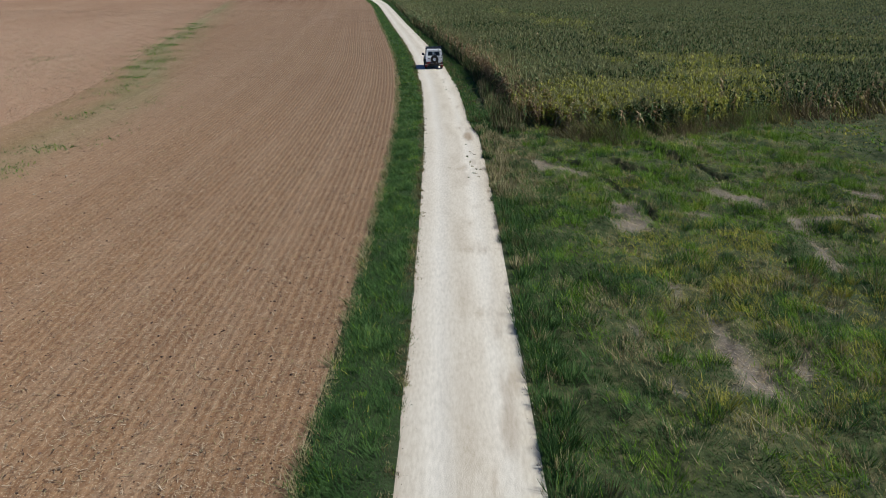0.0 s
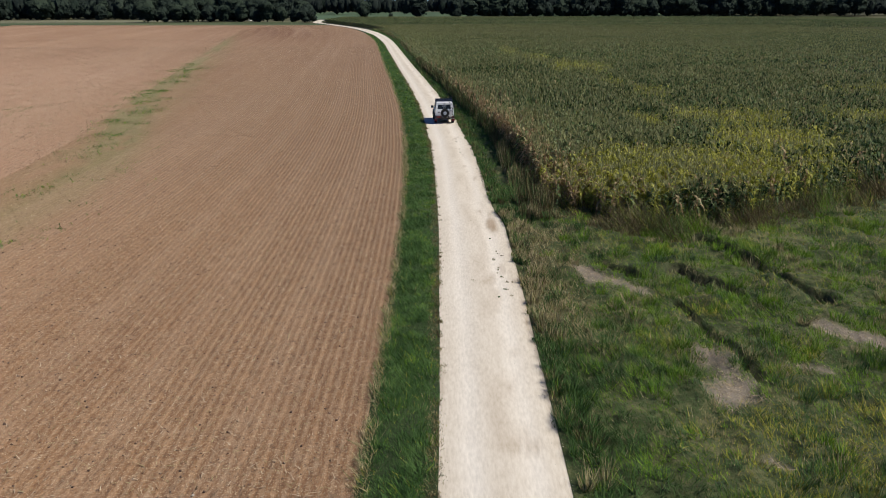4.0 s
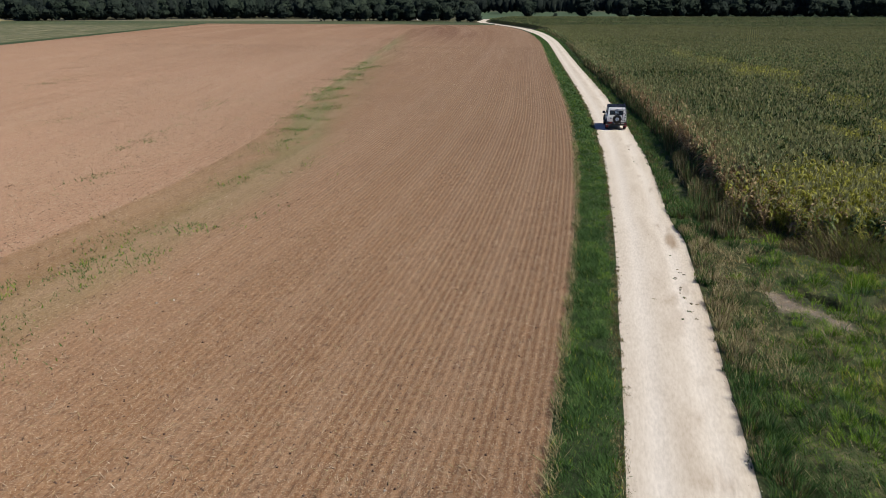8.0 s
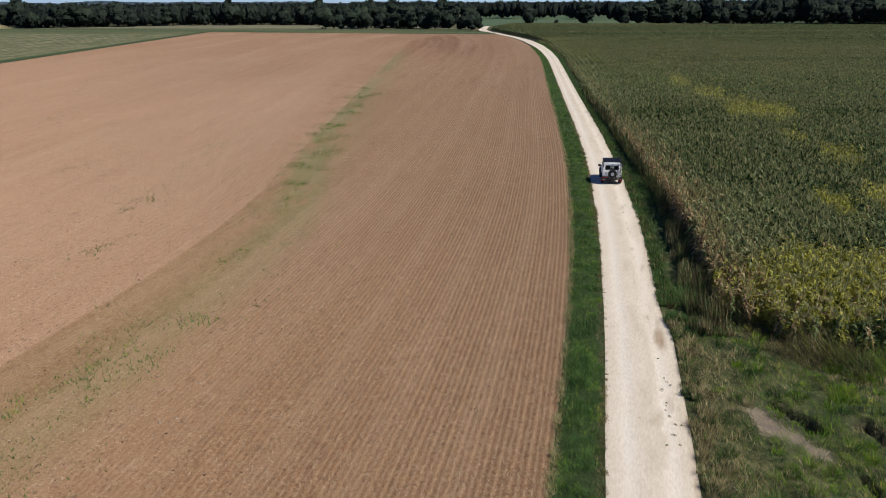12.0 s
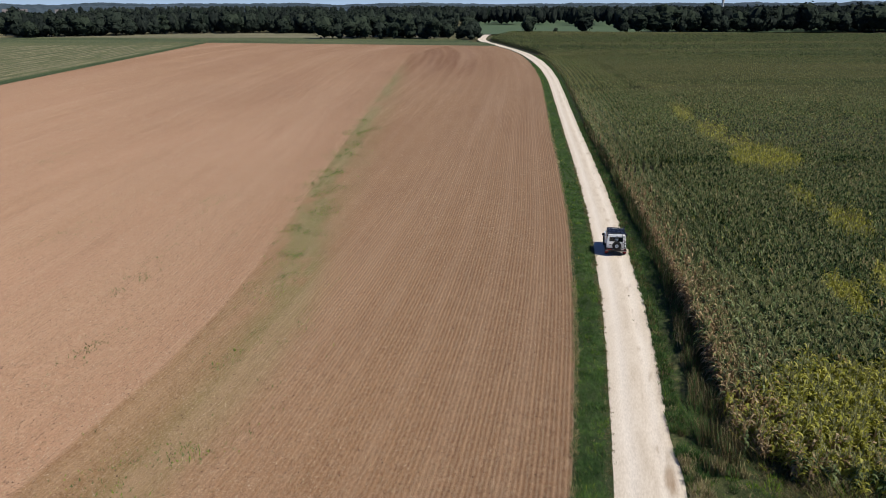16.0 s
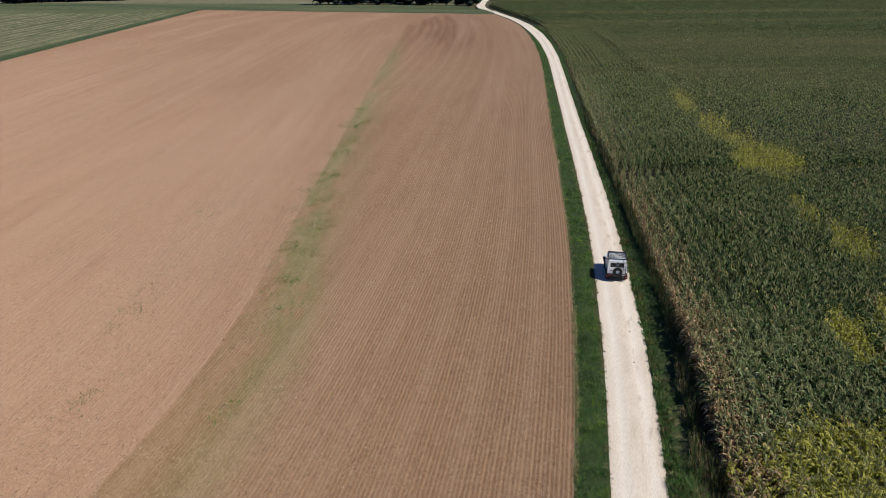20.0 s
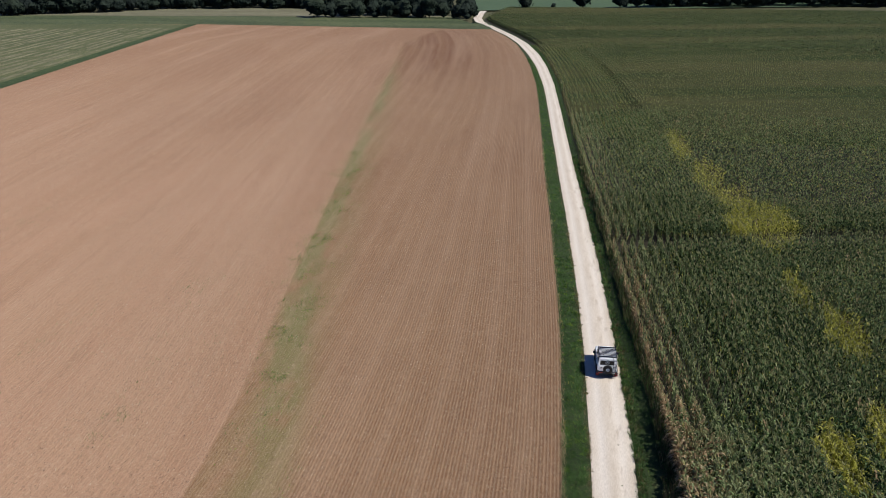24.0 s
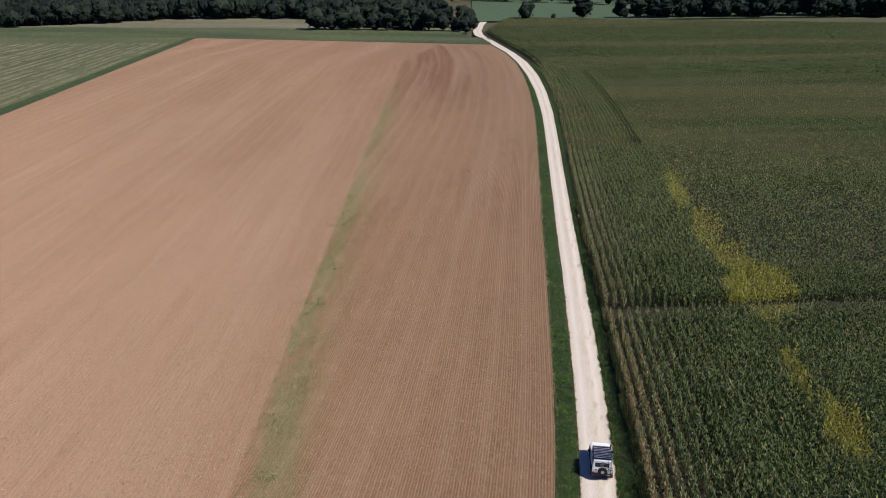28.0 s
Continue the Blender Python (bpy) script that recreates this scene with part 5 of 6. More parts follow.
    # wooded ridges towards the horizon, the blue of distance put into their colour
    for k, (dist, top, amp) in enumerate(((1700, 11, 9), (2600, 16, 12), (3800, 24, 16))):
        ang = np.radians(np.linspace(-75, 75, 1500))
        rows = []
        for z, back in ((-2, 0), (0.6, 10), (1.0, 60), (0.8, 400)):
            r = dist + back + 90 * np.sin(ang * 11 + k)
            hgt = top + amp * (fbm(ang * 14 + k * 5, 0 * ang, 33 + k) - 0.5) + 7 * (fbm(ang * 110, 0 * ang + k, 36 + k) - 0.5) + 4 * (fbm(ang * dist * 0.06, 0 * ang + k, 46 + k) - 0.5)
            rows.append(np.stack([np.sin(ang) * r, np.cos(ang) * r, np.maximum(hgt, 3) * z if z > 0 else 0 * hgt - 2], -1))
        G = np.stack(rows)
        ob = new("wooded_ridge", grid_mesh("wooded_ridge", G[..., 0], G[..., 1], G[..., 2], [M_WOODFAR_HAZY]))
        tagged(ob, "distant dark wooded ridge on the horizon, tinted blue as haze", "backdrop", kind="structure")


build_trees()


def build_haze_glow():
    """Pale summer haze low over the horizon, all round, far behind the land, imitated by a glowing band."""
    m = bpy.data.materials.new("horizon_haze_glow")
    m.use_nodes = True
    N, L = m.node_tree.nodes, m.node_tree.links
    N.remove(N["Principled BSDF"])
    # emission and its ramp paint the brightness of the low sky
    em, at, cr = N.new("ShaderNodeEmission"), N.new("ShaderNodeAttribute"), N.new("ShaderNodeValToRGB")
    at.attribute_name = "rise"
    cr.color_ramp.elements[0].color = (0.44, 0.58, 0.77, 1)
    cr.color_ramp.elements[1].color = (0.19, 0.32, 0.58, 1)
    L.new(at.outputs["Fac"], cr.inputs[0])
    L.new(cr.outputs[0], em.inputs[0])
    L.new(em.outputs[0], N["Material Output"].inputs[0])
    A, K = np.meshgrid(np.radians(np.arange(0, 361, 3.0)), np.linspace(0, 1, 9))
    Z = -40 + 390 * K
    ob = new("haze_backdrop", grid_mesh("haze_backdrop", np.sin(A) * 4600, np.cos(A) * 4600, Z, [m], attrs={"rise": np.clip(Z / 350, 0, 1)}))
    tagged(ob, "glowing band added as pale blue summer haze above the horizon", "backdrop", kind="structure")


build_haze_glow()


# ---- distant buildings ----
M_RENDER = surf("pale_render", [(0.3, (0.55, 0.53, 0.50)), (0.7, (0.72, 0.70, 0.66))], 0.5, 0.8)
M_ROOF = surf("slate_roof", [(0.3, (0.10, 0.09, 0.09)), (0.7, (0.20, 0.17, 0.16))], 0.6, 0.8)


def build_tower(x, y):
    """Concrete water tower: flared shaft, tank and cap."""
    ob = tagged(new("water_tower"), "pale concrete water tower rising over far woods", "tower")
    ob.location = (x, y, 0)
    for name, rings in (("shaft", [(0, 4.6), (12, 3.2), (24, 2.8), (31, 3.6)]), ("tank", [(31, 3.6), (34, 4.6), (41, 4.9), (43, 4.6)]), ("cap", [(43, 4.6), (44, 2.4), (44.6, 0.3)])):
        V, Q = [], []
        for z, r in rings:
            for k in range(16):
                V.append((math.cos(k * math.pi / 8) * r, math.sin(k * math.pi / 8) * r, z))
        for i in range(len(rings) - 1):
            for k in range(16):
                Q.append((i * 16 + k, i * 16 + (k + 1) % 16, (i + 1) * 16 + (k + 1) % 16, (i + 1) * 16 + k))
        c = new(name, mesh_np(name, V, Q, [M_RENDER], smooth=True))
        c.parent = ob
    return ob


def build_house(x, y, w, d, h, turn, label):
    """Walls, gable roof, windows and a door."""
    ob = tagged(new("farm_house"), label, "house")
    ob.matrix_basis = pose(x, y, 0, 0, 0, turn)
    bm = bmesh.new()
    bmesh.ops.create_cube(bm, size=1.0, matrix=Matrix.Translation((0, 0, h / 2)) @ Matrix.Diagonal((w, d, h, 1)))
    part("wall", bm, M_RENDER, ob)
    bm = bmesh.new()
    p = [bm.verts.new(q) for q in ((-w / 2 - 0.3, -d / 2 - 0.4, h), (w / 2 + 0.3, -d / 2 - 0.4, h), (w / 2 + 0.3, d / 2 + 0.4, h), (-w / 2 - 0.3, d / 2 + 0.4, h), (-w / 2 - 0.3, 0, h + d * 0.38), (w / 2 + 0.3, 0, h + d * 0.38))]
    for f in ((0, 1, 5, 4), (2, 3, 4, 5), (0, 4, 3), (1, 2, 5), (0, 3, 2, 1)):
        bm.faces.new([p[i] for i in f])
    part("roof", bm, M_ROOF, ob)
    for k in range(3):
        bm = bmesh.new()
        bmesh.ops.create_cube(bm, size=1.0, matrix=Matrix.Translation((-w * 0.3 + k * w * 0.3, -d / 2 - 0.03, h * (0.55 if k != 1 else 0.38))) @ Matrix.Diagonal((1.1, 0.1, 1.4 if k != 1 else 2.1, 1)))
        part("window" if k != 1 else "door", bm, M_ROOF, ob)
    return ob


build_tower(285, 2130)
build_house(-201, 512, 9, 7, 4.5, 20, "small pale house among trees at the wood's edge")
build_house(-1010, 1120, 38, 14, 7, 35, "long white farm building before distant woods")
build_house(-960, 1175, 24, 12, 7, 30, "white farm building before distant woods")
build_house(-125, 470, 10, 7, 5.5, -10, "grey-roofed house behind the copse")


# ---- the off-road car ----
M_PAINT = surf("white_paint", [(0.3, (0.80, 0.80, 0.79)), (0.7, (0.87, 0.87, 0.86))], 3.0, 0.28, patch=0.1, spec=0.5)
M_BLACK = surf("black_plastic", [(0.3, (0.012, 0.012, 0.014)), (0.7, (0.028, 0.028, 0.031))], 30, 0.6, 0.001, 300)
M_RACK = surf("black_powder_coat", [(0.3, (0.006, 0.008, 0.016)), (0.7, (0.012, 0.016, 0.030))], 20, 0.5, spec=0.3)
M_TYRE = surf("tyre_rubber", [(0.3, (0.012, 0.012, 0.012)), (0.7, (0.030, 0.028, 0.026))], 15, 0.85, 0.004, 60)
M_RIM = surf("alloy", [(0.3, (0.30, 0.31, 0.32)), (0.7, (0.50, 0.51, 0.52))], 8, 0.4, metal=0.8)
M_RED = surf("red_lens", [(0.3, (0.30, 0.012, 0.012)), (0.7, (0.45, 0.02, 0.02))], 20, 0.25, spec=0.5)
M_FLAP = surf("red_mud_flap", [(0.3, (0.13, 0.010, 0.014)), (0.7, (0.20, 0.016, 0.020))], 10, 0.6)
M_CLEAR = surf("pale_lens", [(0.3, (0.45, 0.44, 0.42)), (0.7, (0.62, 0.61, 0.60))], 20, 0.2, spec=0.5)
M_PLATE = surf("number_plate", [(0.3, (0.62, 0.62, 0.60)), (0.7, (0.75, 0.75, 0.73))], 10, 0.5)
M_STEEL = surf("exhaust_steel", [(0.3, (0.25, 0.24, 0.22)), (0.7, (0.45, 0.43, 0.40))], 20, 0.35, metal=0.9)
M_STICKER = surf("white_sticker", [(0.3, (0.52, 0.58, 0.66)), (0.7, (0.72, 0.76, 0.80))], 15, 0.5)
M_DARK = surf("dark_cabin", [(0.3, (0.010, 0.010, 0.011)), (0.7, (0.022, 0.021, 0.021))], 8, 0.8)
M_GLASS = bpy.data.materials.new("tinted_glass")
M_GLASS.use_nodes = True
gb = M_GLASS.node_tree.nodes["Principled BSDF"]
gb.inputs["Base Color"].default_value = (0.03, 0.035, 0.035, 1)
gb.inputs["Roughness"].default_value = 0.04
gb.inputs["Transmission Weight"].default_value = 0.6
gb.inputs["IOR"].default_value = 1.45


def solid(pts, faces, bevel=0.0, segs=2):
    bm = bmesh.new()
    vs = [bm.verts.new(p) for p in pts]
    for f in faces:
        bm.faces.new([vs[i] for i in f])
    bmesh.ops.recalc_face_normals(bm, faces=bm.faces)
    if bevel:
        bmesh.ops.bevel(bm, geom=list(bm.edges), offset=bevel, segments=segs, affect="EDGES", profile=0.6)
    return bm


def block(x0, x1, y0, y1, z0, z1, bevel=0.01, segs=2, top=(0, 0, 0, 0)):
    """A box whose top may be drawn in: by x on both sides, rear, front, and unused."""
    tx, tr, tf, _ = top
    p = [(x0, y0, z0), (x1, y0, z0), (x1, y1, z0), (x0, y1, z0), (x0 + tx, y0 + tr, z1), (x1 - tx, y0 + tr, z1), (x1 - tx, y1 - tf, z1), (x0 + tx, y1 - tf, z1)]
    return solid(p, [(0, 3, 2, 1), (4, 5, 6, 7), (0, 1, 5, 4), (1, 2, 6, 5), (2, 3, 7, 6), (3, 0, 4, 7)], bevel, segs)


def profile(yz, x0, x1, bevel=0.02, segs=2):
    """A side outline drawn across the car."""
    n = len(yz)
    p = [(x0, y, z) for y, z in yz] + [(x1, y, z) for y, z in yz]
    return solid(p, [tuple(range(n)), tuple(range(2 * n - 1, n - 1, -1))] + [(i, i + n, (i + 1) % n + n, (i + 1) % n) for i in range(n)], bevel, segs)


def framed(outer, inner, thick, bevel=0.006):
    """A flat panel with an opening: four corners outside, four inside."""
    o, i = [Vector(p) for p in outer], [Vector(p) for p in inner]
    nrm = (o[1] - o[0]).cross(o[3] - o[0]).normalized() * thick
    p = o + i + [v - nrm for v in o] + [v - nrm for v in i]
    f = []
    for k in range(4):
        j = (k + 1) % 4
        f += [(k, j, 4 + j, 4 + k), (8 + k, 12 + k, 12 + j, 8 + j), (k, 8 + k, 8 + j, j), (4 + k, 4 + j, 12 + j, 12 + k)]
    return solid([tuple(v) for v in p], f, bevel, 1)


def pane(inner, thick, sink):
    i = [Vector(p) for p in inner]
    nrm = (i[1] - i[0]).cross(i[3] - i[0]).normalized()
    c = sum(i, Vector()) / 4
    i = [c + (v - c) * 1.03 - nrm * sink for v in i]
    p = i + [v - nrm * thick for v in i]
    return solid([tuple(v) for v in p], [(0, 1, 2, 3), (7, 6, 5, 4)] + [(k, 4 + k, 4 + (k + 1) % 4, (k + 1) % 4) for k in range(4)])


def ring(radius, tube, depth, axis="x", major=32, flat=0.35):
    """A tyre: a squarish tube swept round an axle."""
    bm = bmesh.new()
    sec = [(-0.5, -1.0), (-0.5, 0.55), (-0.36, 0.95), (0.36, 0.95), (0.5, 0.55), (0.5, -1.0)]
    rows = []
    for k in range(major):
        a = 2 * math.pi * k / major
        row = []
        for w, r in sec:
            rr = radius + r * tube
            q = (w * depth, rr * math.cos(a), rr * math.sin(a)) if axis == "x" else (rr * math.cos(a), w * depth, rr * math.sin(a))
            row.append(bm.verts.new(q))
        rows.append(row)
    n = len(sec)
    for k in range(major):
        for j in range(n):
            bm.faces.new([rows[k][j], rows[k][(j + 1) % n], rows[(k + 1) % major][(j + 1) % n], rows[(k + 1) % major][j]])
    bmesh.ops.recalc_face_normals(bm, faces=bm.faces)
    # tread blocks
    for k in range(0, major):
        a = 2 * math.pi * (k + 0.5) / major
        for s in (-0.27, 0.27):
            rr = radius + tube * 0.99
            m = Matrix.Rotation(a, 4, "X") if axis == "x" else Matrix.Rotation(-a, 4, "Y")
            loc = Vector((s * depth, rr, 0)) if axis == "x" else Vector((rr, s * depth, 0))
            size = (depth * 0.34, tube * 0.14, radius * 0.12) if axis == "x" else (tube * 0.14, depth * 0.34, radius * 0.12)
            bmesh.ops.create_cube(bm, size=1.0, matrix=m @ Matrix.Translation(loc) @ Matrix.Diagonal((*size, 1)))
    return bm


def disc(radius, depth, axis="x", spokes=5):
    """A wheel disc with a hub, spokes and a rim band."""
    bm = bmesh.new()
    turn = Matrix.Rotation(math.pi / 2, 4, "Y") if axis == "x" else Matrix.Rotation(math.pi / 2, 4, "X")
    bmesh.ops.create_cone(bm, cap_ends=True, segments=28, radius1=radius, radius2=radius * 0.94, depth=depth * 0.6, matrix=turn)
    bmesh.ops.create_cone(bm, cap_ends=True, segments=20, radius1=radius * 0.30, radius2=radius * 0.26, depth=depth * 1.3, matrix=turn)
    for k in range(spokes):
        a = 2 * math.pi * k / spokes
        m = turn @ Matrix.Rotation(a, 4, "Z") @ Matrix.Translation((radius * 0.58, 0, 0)) @ Matrix.Diagonal((radius * 0.75, radius * 0.20, depth * 0.95, 1))
        bmesh.ops.create_cube(bm, size=1.0, matrix=m)
    return bm


def rod(a, b, r, sides=8):
    a, b = Vector(a), Vector(b)
    bm = bmesh.new()
    m = Matrix.Translation((a + b) / 2) @ (b - a).to_track_quat("Z", "Y").to_matrix().to_4x4()
    bmesh.ops.create_cone(bm, cap_ends=True, segments=sides, radius1=r, radius2=r, depth=(b - a).length, matrix=m)
    return bm


def shade_smooth(ob, angle=40):
    for p in ob.data.polygons:
        p.use_smooth = True
    ob.data.set_sharp_from_angle(angle=radians(angle))
    return ob


def build_car(m):
    car = new("off_road_car")
    tagged(car, "white compact off-road car with black roof rack and rear spare wheel", "car")
    # lower body with wheel arches drawn in the outline
    arch = lambda c: [(c + 0.42 * math.cos(a), 0.36 + 0.42 * math.sin(a)) for a in np.linspace(math.pi, 0, 9)]
    side = [(-1.56, 0.52)] + [(-1.50, 0.46)] + arch(-1.02) + arch(1.13) + [(1.62, 0.50), (1.66, 0.62), (1.66, 0.95), (1.60, 1.03), (0.62, 1.08), (-1.57, 1.08), (-1.60, 0.98)]
    body = shade_smooth(part("body", profile(side, -0.74, 0.74, 0.0), M_PAINT, car))
    part("interior", block(-0.62, 0.62, -1.46, 0.40, 0.98, 1.62, 0.02, 1, (0.05, 0.02, 0.2, 0)), M_DARK, car, "dark cabin interior")
    part("bonnet", block(-0.66, 0.66, 0.70, 1.60, 1.055, 1.10, 0.018, 2, (0.03, 0.02, 0.05, 0)), M_PAINT, car)
    # roof
    shade_smooth(part("roof", block(-0.675, 0.675, -1.555, 0.30, 1.66, 1.735, 0.03, 3, (0.03, 0.03, 0.05, 0)), M_PAINT, car))
    for s in (-1, 1):
        part("roof_gutter", block(*sorted((s * 0.668, s * 0.690)), -1.52, 0.26, 1.655, 1.675, 0.004, 1), M_BLACK, car)
    # rear door with its window
    zb, zt = 1.08, 1.67
    out = [(-0.735, -1.585, zb), (0.735, -1.585, zb), (0.672, -1.535, zt), (-0.672, -1.535, zt)]
    inn = [(-0.575, -1.578, zb + 0.12), (0.50, -1.578, zb + 0.12), (0.485, -1.545, zt - 0.11), (-0.56, -1.545, zt - 0.11)]
    door = part("rear_door", framed(out, inn, 0.05), M_PAINT, car)
    part("rear_window", pane(inn, 0.006, 0.012), M_GLASS, door, "dark tinted rear window")
    part("door_panel", block(-0.60, 0.70, -1.612, -1.585, 0.66, 1.075, 0.012, 2), M_PAINT, door)
    part("door_handle", block(-0.535, -0.405, -1.632, -1.606, 0.915, 0.985, 0.008, 1), M_BLACK, door, "black recessed handle")
    part("high_brake_light", block(-0.07, 0.07, -1.575, -1.550, 1.605, 1.630, 0.004, 1), M_BLACK, door)
    for z in (0.72, 1.00):
        part("hinge", block(0.60, 0.70, -1.650, -1.604, z, z + 0.07, 0.006, 1), M_BLACK, door)
    # round sticker on the glass: ring, hill and bars, no writing
    bm = bmesh.new()
    for r0, r1 in ((0.128, 0.142), (0.086, 0.092)):
        n = 28
        a = [[bm.verts.new((r * math.cos(2 * math.pi * k / n), 0, r * math.sin(2 * math.pi * k / n))) for k in range(n)] for r in (r0, r1)]
        for k in range(n):
            bm.faces.new([a[0][k], a[0][(k + 1) % n], a[1][(k + 1) % n], a[1][k]])
    for k in range(13):
        t = math.pi * (0.02 + k / 12.5)
        q = [(0.098, -0.06), (0.120, -0.06), (0.120, 0.06), (0.098, 0.06)]
        bm.faces.new([bm.verts.new((r * math.cos(t + d), 0, r * math.sin(t + d))) for r, d in q])
    bm.faces.new([bm.verts.new(p) for p in ((-0.075, 0, -0.03), (-0.01, 0, 0.065), (0.02, 0, 0.01), (0.035, 0, 0.035), (0.075, 0, -0.03), (0, 0, -0.018))])
    bmesh.ops.solidify(bm, geom=bm.faces[:], thickness=0.002)
    st = part("sticker", bm, M_STICKER, door, "round white sticker on the glass")
    st.matrix_basis = Matrix.Translation((-0.03, -1.578, 1.40)) @ Matrix.Rotation(radians(-5), 4, "X")
    # sides
    for s, nm in ((-1, "left"), (1, "right")):
        def q(y, z, sx=s):
            x = 0.735 - (z - 1.08) / 0.59 * 0.062
            return (sx * x, y, z)
        flip = (lambda v: v) if s > 0 else (lambda v: v[::-1])
        out = flip([q(-1.58, 1.08), q(-0.42, 1.08), q(-0.42, 1.67), q(-1.53, 1.67)])
        inn = flip([q(-1.38, 1.17), q(-0.52, 1.17), q(-0.52, 1.57), q(-1.36, 1.57)])
        qp = part("quarter_panel", framed(out, inn, 0.05), M_PAINT, car)
        part("quarter_window", pane(inn, 0.006, 0.012), M_GLASS, qp, "dark tinted side glass")
        out = flip([q(-0.415, 1.08), q(0.60, 1.08), q(0.20, 1.67), q(-0.415, 1.67)])
        inn = flip([q(-0.36, 1.13), q(0.47, 1.13), q(0.14, 1.60), q(-0.36, 1.60)])
        d = part("side_door", framed(out, inn, 0.05), M_PAINT, car)
        part("door_window", pane(inn, 0.006, 0.012), M_GLASS, d, "dark side window")
        part("door_skin", block(*sorted((s * 0.738, s * 0.752)), -0.41, 0.58, 0.56, 1.07, 0.006, 1), M_PAINT, d)
        part("door_handle", block(*sorted((s * 0.752, s * 0.778)), -0.36, -0.20, 0.95, 0.99, 0.006, 1), M_BLACK, d, "black door handle")
        mir = part("mirror", block(*sorted((s * 0.80, s * 1.00)), 0.36, 0.46, 1.06, 1.25, 0.025, 2), M_BLACK, car, "black wing mirror")
        part("mirror_arm", block(*sorted((s * 0.72, s * 0.82)), 0.39, 0.43, 1.08, 1.12, 0.006, 1), M_BLACK, mir)
        part("sill", block(*sorted((s * 0.70, s * 0.785)), -0.62, 0.70, 0.40, 0.50, 0.015, 2), M_BLACK, car)
        for c in (-1.02, 1.13):
            bm = bmesh.new()
            ring_in = [(c + 0.42 * math.cos(a), 0.36 + 0.42 * math.sin(a)) for a in np.linspace(math.pi * 1.02, -0.02 * math.pi, 13)]
            ring_out = [(c + 0.50 * math.cos(a), 0.36 + 0.51 * math.sin(a)) for a in np.linspace(math.pi * 1.02, -0.02 * math.pi, 13)]
            vs = [[bm.verts.new((s * x, y, z)) for y, z in r] for x, r in ((0.735, ring_in), (0.8225, ring_in), (0.80, ring_out), (0.735, ring_out))]
            for k in range(12):
                for j in range(4):
                    bm.faces.new([vs[j][k], vs[j][k + 1], vs[(j + 1) % 4][k + 1], vs[(j + 1) % 4][k]])
            for k in (0, 12):
                bm.faces.new([vs[j][k] for j in range(4)])
            bmesh.ops.recalc_face_normals(bm, faces=bm.faces)
            part("wheel_arch", bm, M_BLACK, car, "black plastic wheel arch flare")
            wh = new("wheel")
            wh.parent = car
            wh.location = (s * 0.70, c, 0.345)
            part("tyre", ring(0.27, 0.075, 0.20), M_TYRE, wh, "black off-road tyre")
            part("rim", disc(0.205, 0.16), M_RIM, wh, "grey alloy rim")
        part("tail_light", block(*sorted((s * 0.36, s * 0.60)), -1.675, -1.62, 0.545, 0.625, 0.008, 1), M_RED if s < 0 else M_CLEAR, car, "red and clear lamp in the bumper")
        part("reflector", block(*sorted((s * 0.61, s * 0.70)), -1.672, -1.62, 0.545, 0.625, 0.006, 1), M_RED, car)
        fl = part("mud_flap", block(*sorted((s * 0.60, s * 0.83)), -1.545, -1.520, 0.24, 0.52, 0.006, 1), M_FLAP, car, "red mud flap")
        part("flap_band", block(*sorted((s * 0.64, s * 0.80)), -1.552, -1.546, 0.40, 0.44, 0.0), M_PLATE, fl, "pale band on the flap")
        part("headlight", ring(0.085, 0.02, 0.05, "y", 20), M_STEEL, car).location = (s * 0.53, 1.67, 0.82)
        part("headlight_lens", disc(0.085, 0.03, "y", 3), M_CLEAR, car).location = (s * 0.53, 1.675, 0.82)
    # bumpers, exhaust, plate
    shade_smooth(part("rear_bumper", profile([(-1.665, 0.50), (-1.675, 0.64), (-1.60, 0.68), (-1.50, 0.68), (-1.50, 0.44), (-1.62, 0.44)], -0.79, 0.79, 0.012), M_BLACK, car, "black plastic rear bumper"))
    shade_smooth(part("front_bumper", profile([(1.60, 0.42), (1.76, 0.46), (1.78, 0.62), (1.68, 0.70), (1.60, 0.70)], -0.78, 0.78, 0.012), M_BLACK, car, "black plastic front bumper"))
    part("grille", block(-0.64, 0.64, 1.655, 1.685, 0.72, 0.93, 0.01, 1), M_BLACK, car)
    ex = part("exhaust", rod((0.48, -1.40, 0.40), (0.48, -1.66, 0.40), 0.038, 14), M_STEEL, car, "steel exhaust tip")
    part("underbody", block(-0.55, 0.55, -1.48, 1.55, 0.36, 0.50, 0.02, 1), M_BLACK, car)
    part("rear_axle", rod((-0.66, -1.02, 0.345), (0.66, -1.02, 0.345), 0.06, 10), M_BLACK, car)
    part("front_axle", rod((-0.66, 1.13, 0.345), (0.66, 1.13, 0.345), 0.05, 10), M_BLACK, car)
    pl = part("number_plate", block(-0.24, 0.24, -1.690, -1.676, 0.555, 0.655, 0.003, 1), M_PLATE, car, "white number plate")
    for k, (a, b) in enumerate(((-0.17, -0.08), (-0.06, 0.06), (0.08, 0.16))):
        part("plate_bar", block(a, b, -1.693, -1.6895, 0.585, 0.625, 0.0), M_BLACK, pl)
    part("plate_edge", block(-0.238, -0.205, -1.693, -1.6895, 0.560, 0.650, 0.0), surf("plate_blue", [(0.3, (0.02, 0.05, 0.25)), (0.7, (0.03, 0.07, 0.32))], 9, 0.5), pl)
    # spare wheel
    sp = new("spare_wheel")
    sp.parent = car
    sp.location = (0.02, -1.735, 0.90)
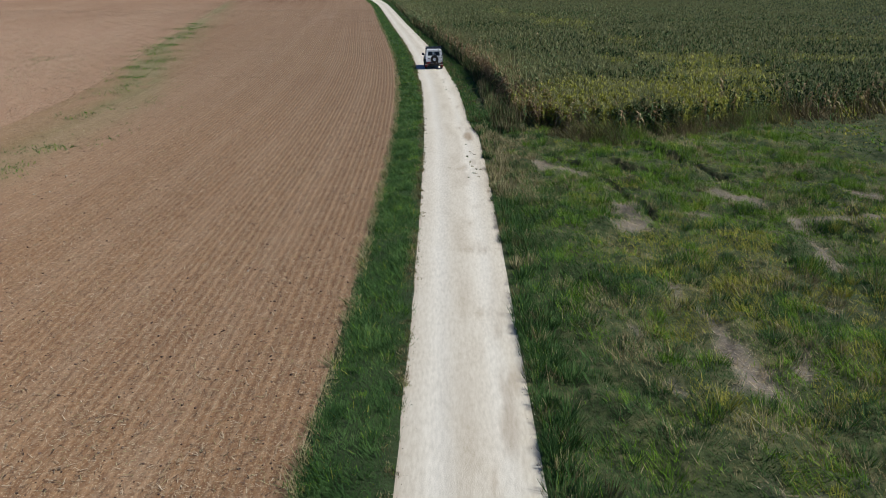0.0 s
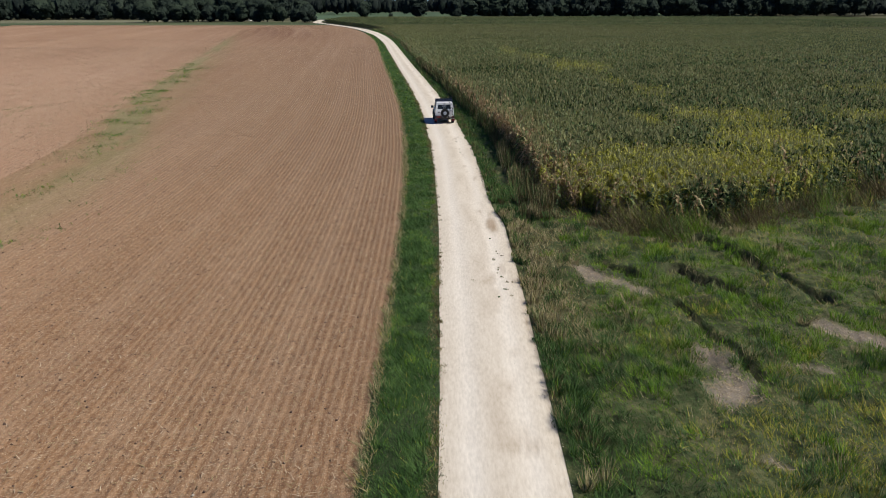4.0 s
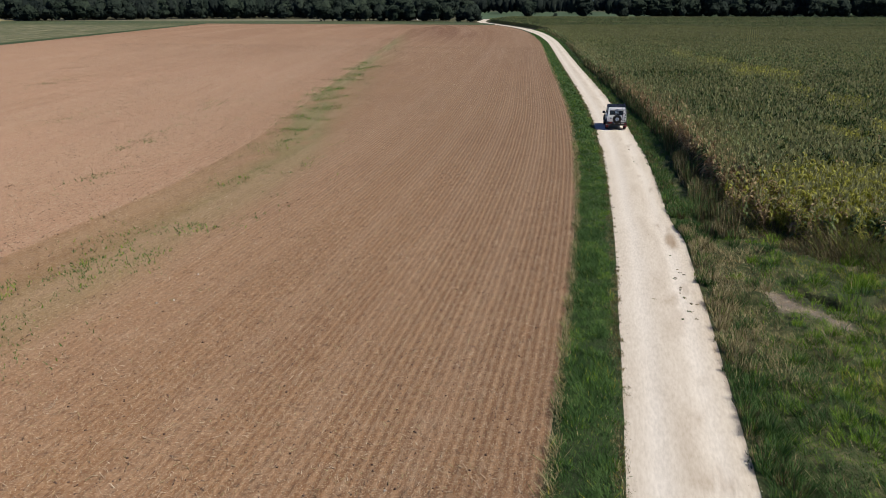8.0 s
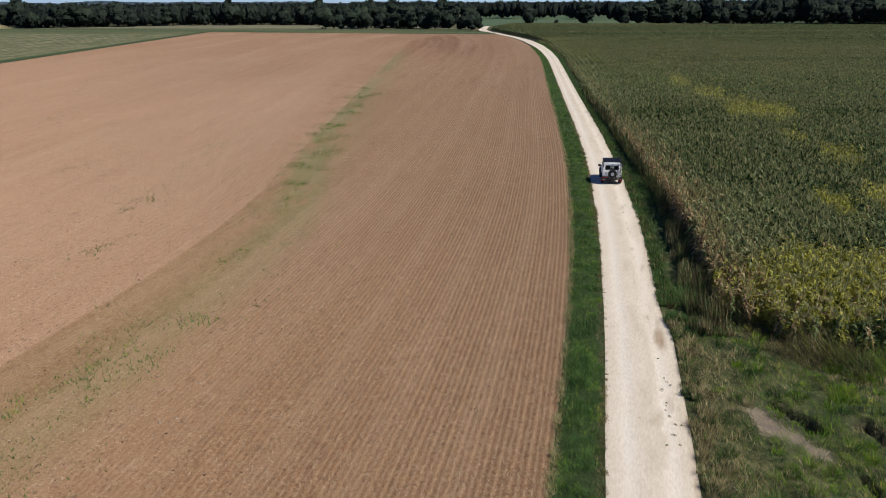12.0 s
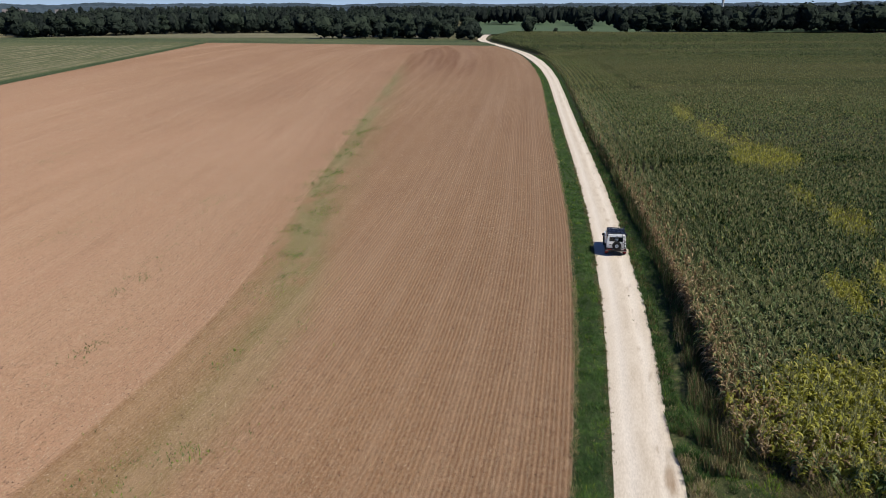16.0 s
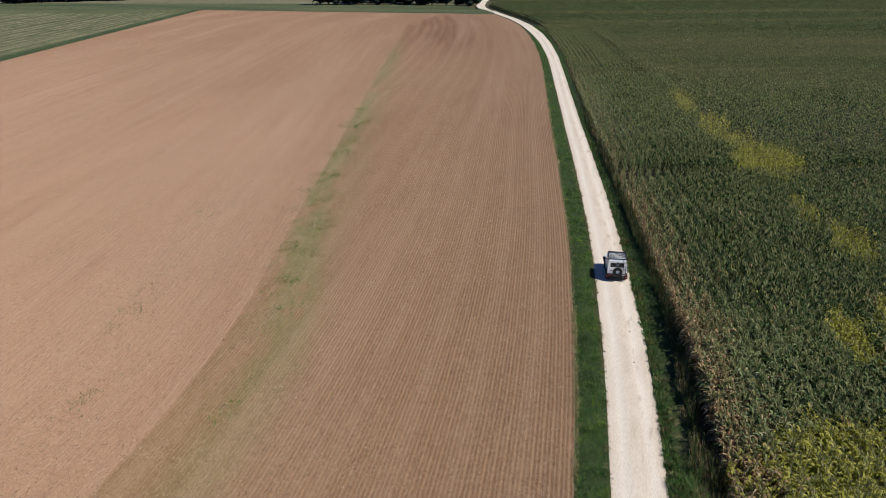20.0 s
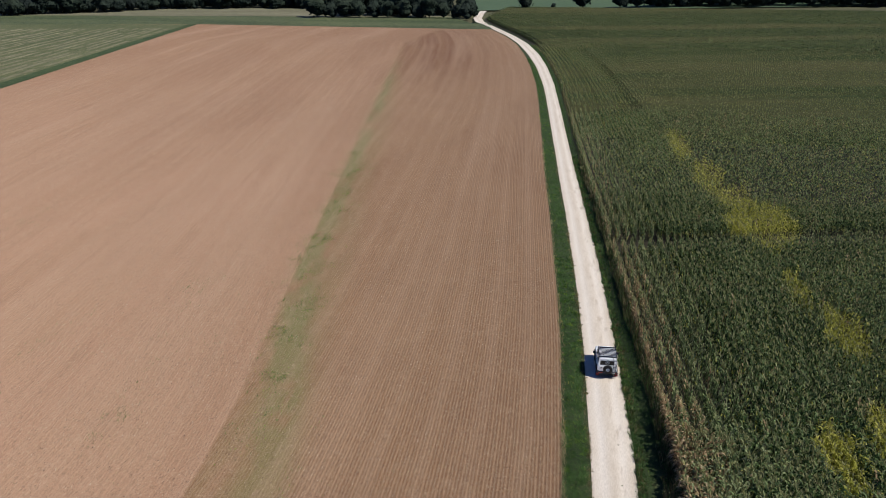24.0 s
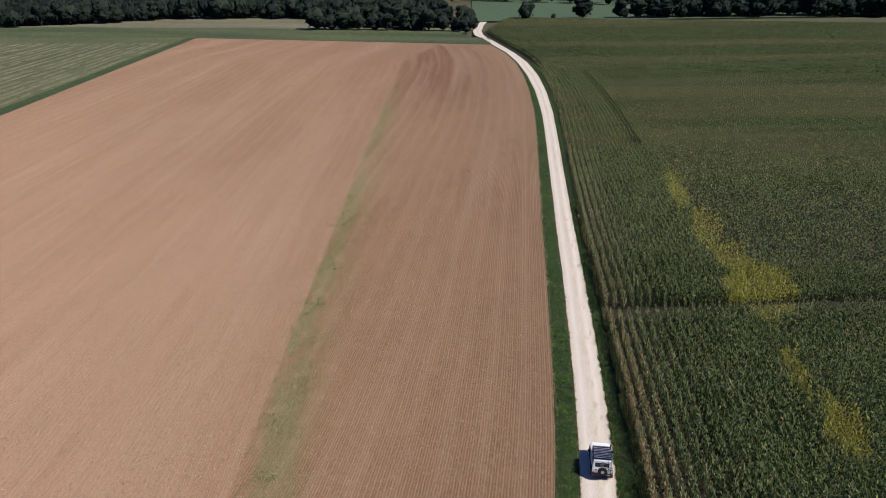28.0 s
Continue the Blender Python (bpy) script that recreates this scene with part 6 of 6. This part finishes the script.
    part("tyre", ring(0.255, 0.085, 0.20, "y", 36), M_TYRE, sp, "black spare tyre")
    part("rim", disc(0.20, 0.10, "y", 5), M_BLACK, sp, "dark rim")
    part("mount", rod((0, 0.0, 0), (0, 0.15, 0), 0.09, 14), M_BLACK, sp)
    bm = bmesh.new()
    bmesh.ops.create_cone(bm, cap_ends=True, segments=28, radius1=0.135, radius2=0.125, depth=0.02, matrix=Matrix.Translation((0, -0.075, 0)) @ Matrix.Rotation(math.pi / 2, 4, "X"))
    part("hub_cover", bm, M_STICKER, sp, "pale round cover with dark bars")
    for z, w in ((-0.02, 0.20), (-0.06, 0.16), (0.055, 0.10)):
        part("cover_bar", block(-w / 2, w / 2, -0.088, -0.084, z, z + 0.018, 0.0), M_BLACK, sp)
    # ladder on the rear door
    la = new("ladder")
    la.parent = car
    tagged(la, "black tubular ladder on the rear door")
    for x in (0.42, 0.62):
        part("rail", rod((x, -1.70, 0.74), (x, -1.60, 1.70), 0.014), M_RACK, la)
        part("hook", rod((x, -1.60, 1.70), (x, -1.46, 1.77), 0.014), M_RACK, la)
    for k in range(4):
        f = 0.08 + k * 0.27
        part("rung", rod((0.42, -1.70 + 0.10 * f, 0.74 + 0.96 * f), (0.62, -1.70 + 0.10 * f, 0.74 + 0.96 * f), 0.012), M_RACK, la)
    part("tool_box", block(0.60, 0.69, -1.645, -1.60, 1.17, 1.27, 0.01, 1), M_BLACK, car)
    # roof rack
    ra = new("roof_rack")
    ra.parent = car
    tagged(ra, "black flat roof rack of cross slats")
    for s in (-1, 1):
        part("side_rail", block(*sorted((s * 0.645, s * 0.69)), -1.44, 0.13, 1.80, 1.85, 0.008, 2), M_RACK, ra)
        for y in (-1.25, -0.6, 0.02):
            part("rack_foot", block(*sorted((s * 0.64, s * 0.685)), y - 0.04, y + 0.04, 1.67, 1.802, 0.006, 1), M_RACK, ra)
    part("end_rail", block(-0.645, 0.645, -1.455, -1.405, 1.80, 1.85, 0.008, 2), M_RACK, ra)
    part("end_rail", block(-0.645, 0.645, 0.09, 0.14, 1.80, 1.85, 0.008, 2), M_RACK, ra)
    for k in range(8):
        y = -1.33 + k * 0.19
        part("slat", block(-0.645, 0.645, y - 0.036, y + 0.036, 1.812, 1.842, 0.008, 2), M_RACK, ra)
    for x in (-0.32, 0.32):
        for y in (-1.14, 0.0):
            part("slat_bolt", block(x - 0.05, x + 0.05, y - 0.035, y + 0.035, 1.842, 1.858, 0.006, 1), M_BLACK, ra)
    # snorkel, windscreen
    sn = part("snorkel", rod((0.70, 0.62, 1.04), (0.70, 0.34, 1.78), 0.036, 12), M_BLACK, car, "black snorkel intake beside the windscreen")
    part("snorkel_head", block(0.645, 0.755, 0.24, 0.37, 1.76, 1.90, 0.025, 2), M_BLACK, car)
    out = [(0.69, 0.625, 1.085), (-0.69, 0.625, 1.085), (-0.66, 0.235, 1.67), (0.66, 0.235, 1.67)]
    inn = [(0.61, 0.57, 1.15), (-0.61, 0.57, 1.15), (-0.59, 0.275, 1.60), (0.59, 0.275, 1.60)]
    ws = part("windscreen_frame", framed(out, inn, 0.05), M_PAINT, car)
    part("windscreen", pane(inn, 0.006, 0.012), M_GLASS, ws, "clear windscreen")
    part("wiper", rod((0.28, 0.66, 1.10), (-0.2, 0.55, 1.20), 0.010), M_BLACK, car)
    car.matrix_basis = m
    return car


build_car(pose(-0.92, 67.85, 0.03, 0, 0, 4.2))
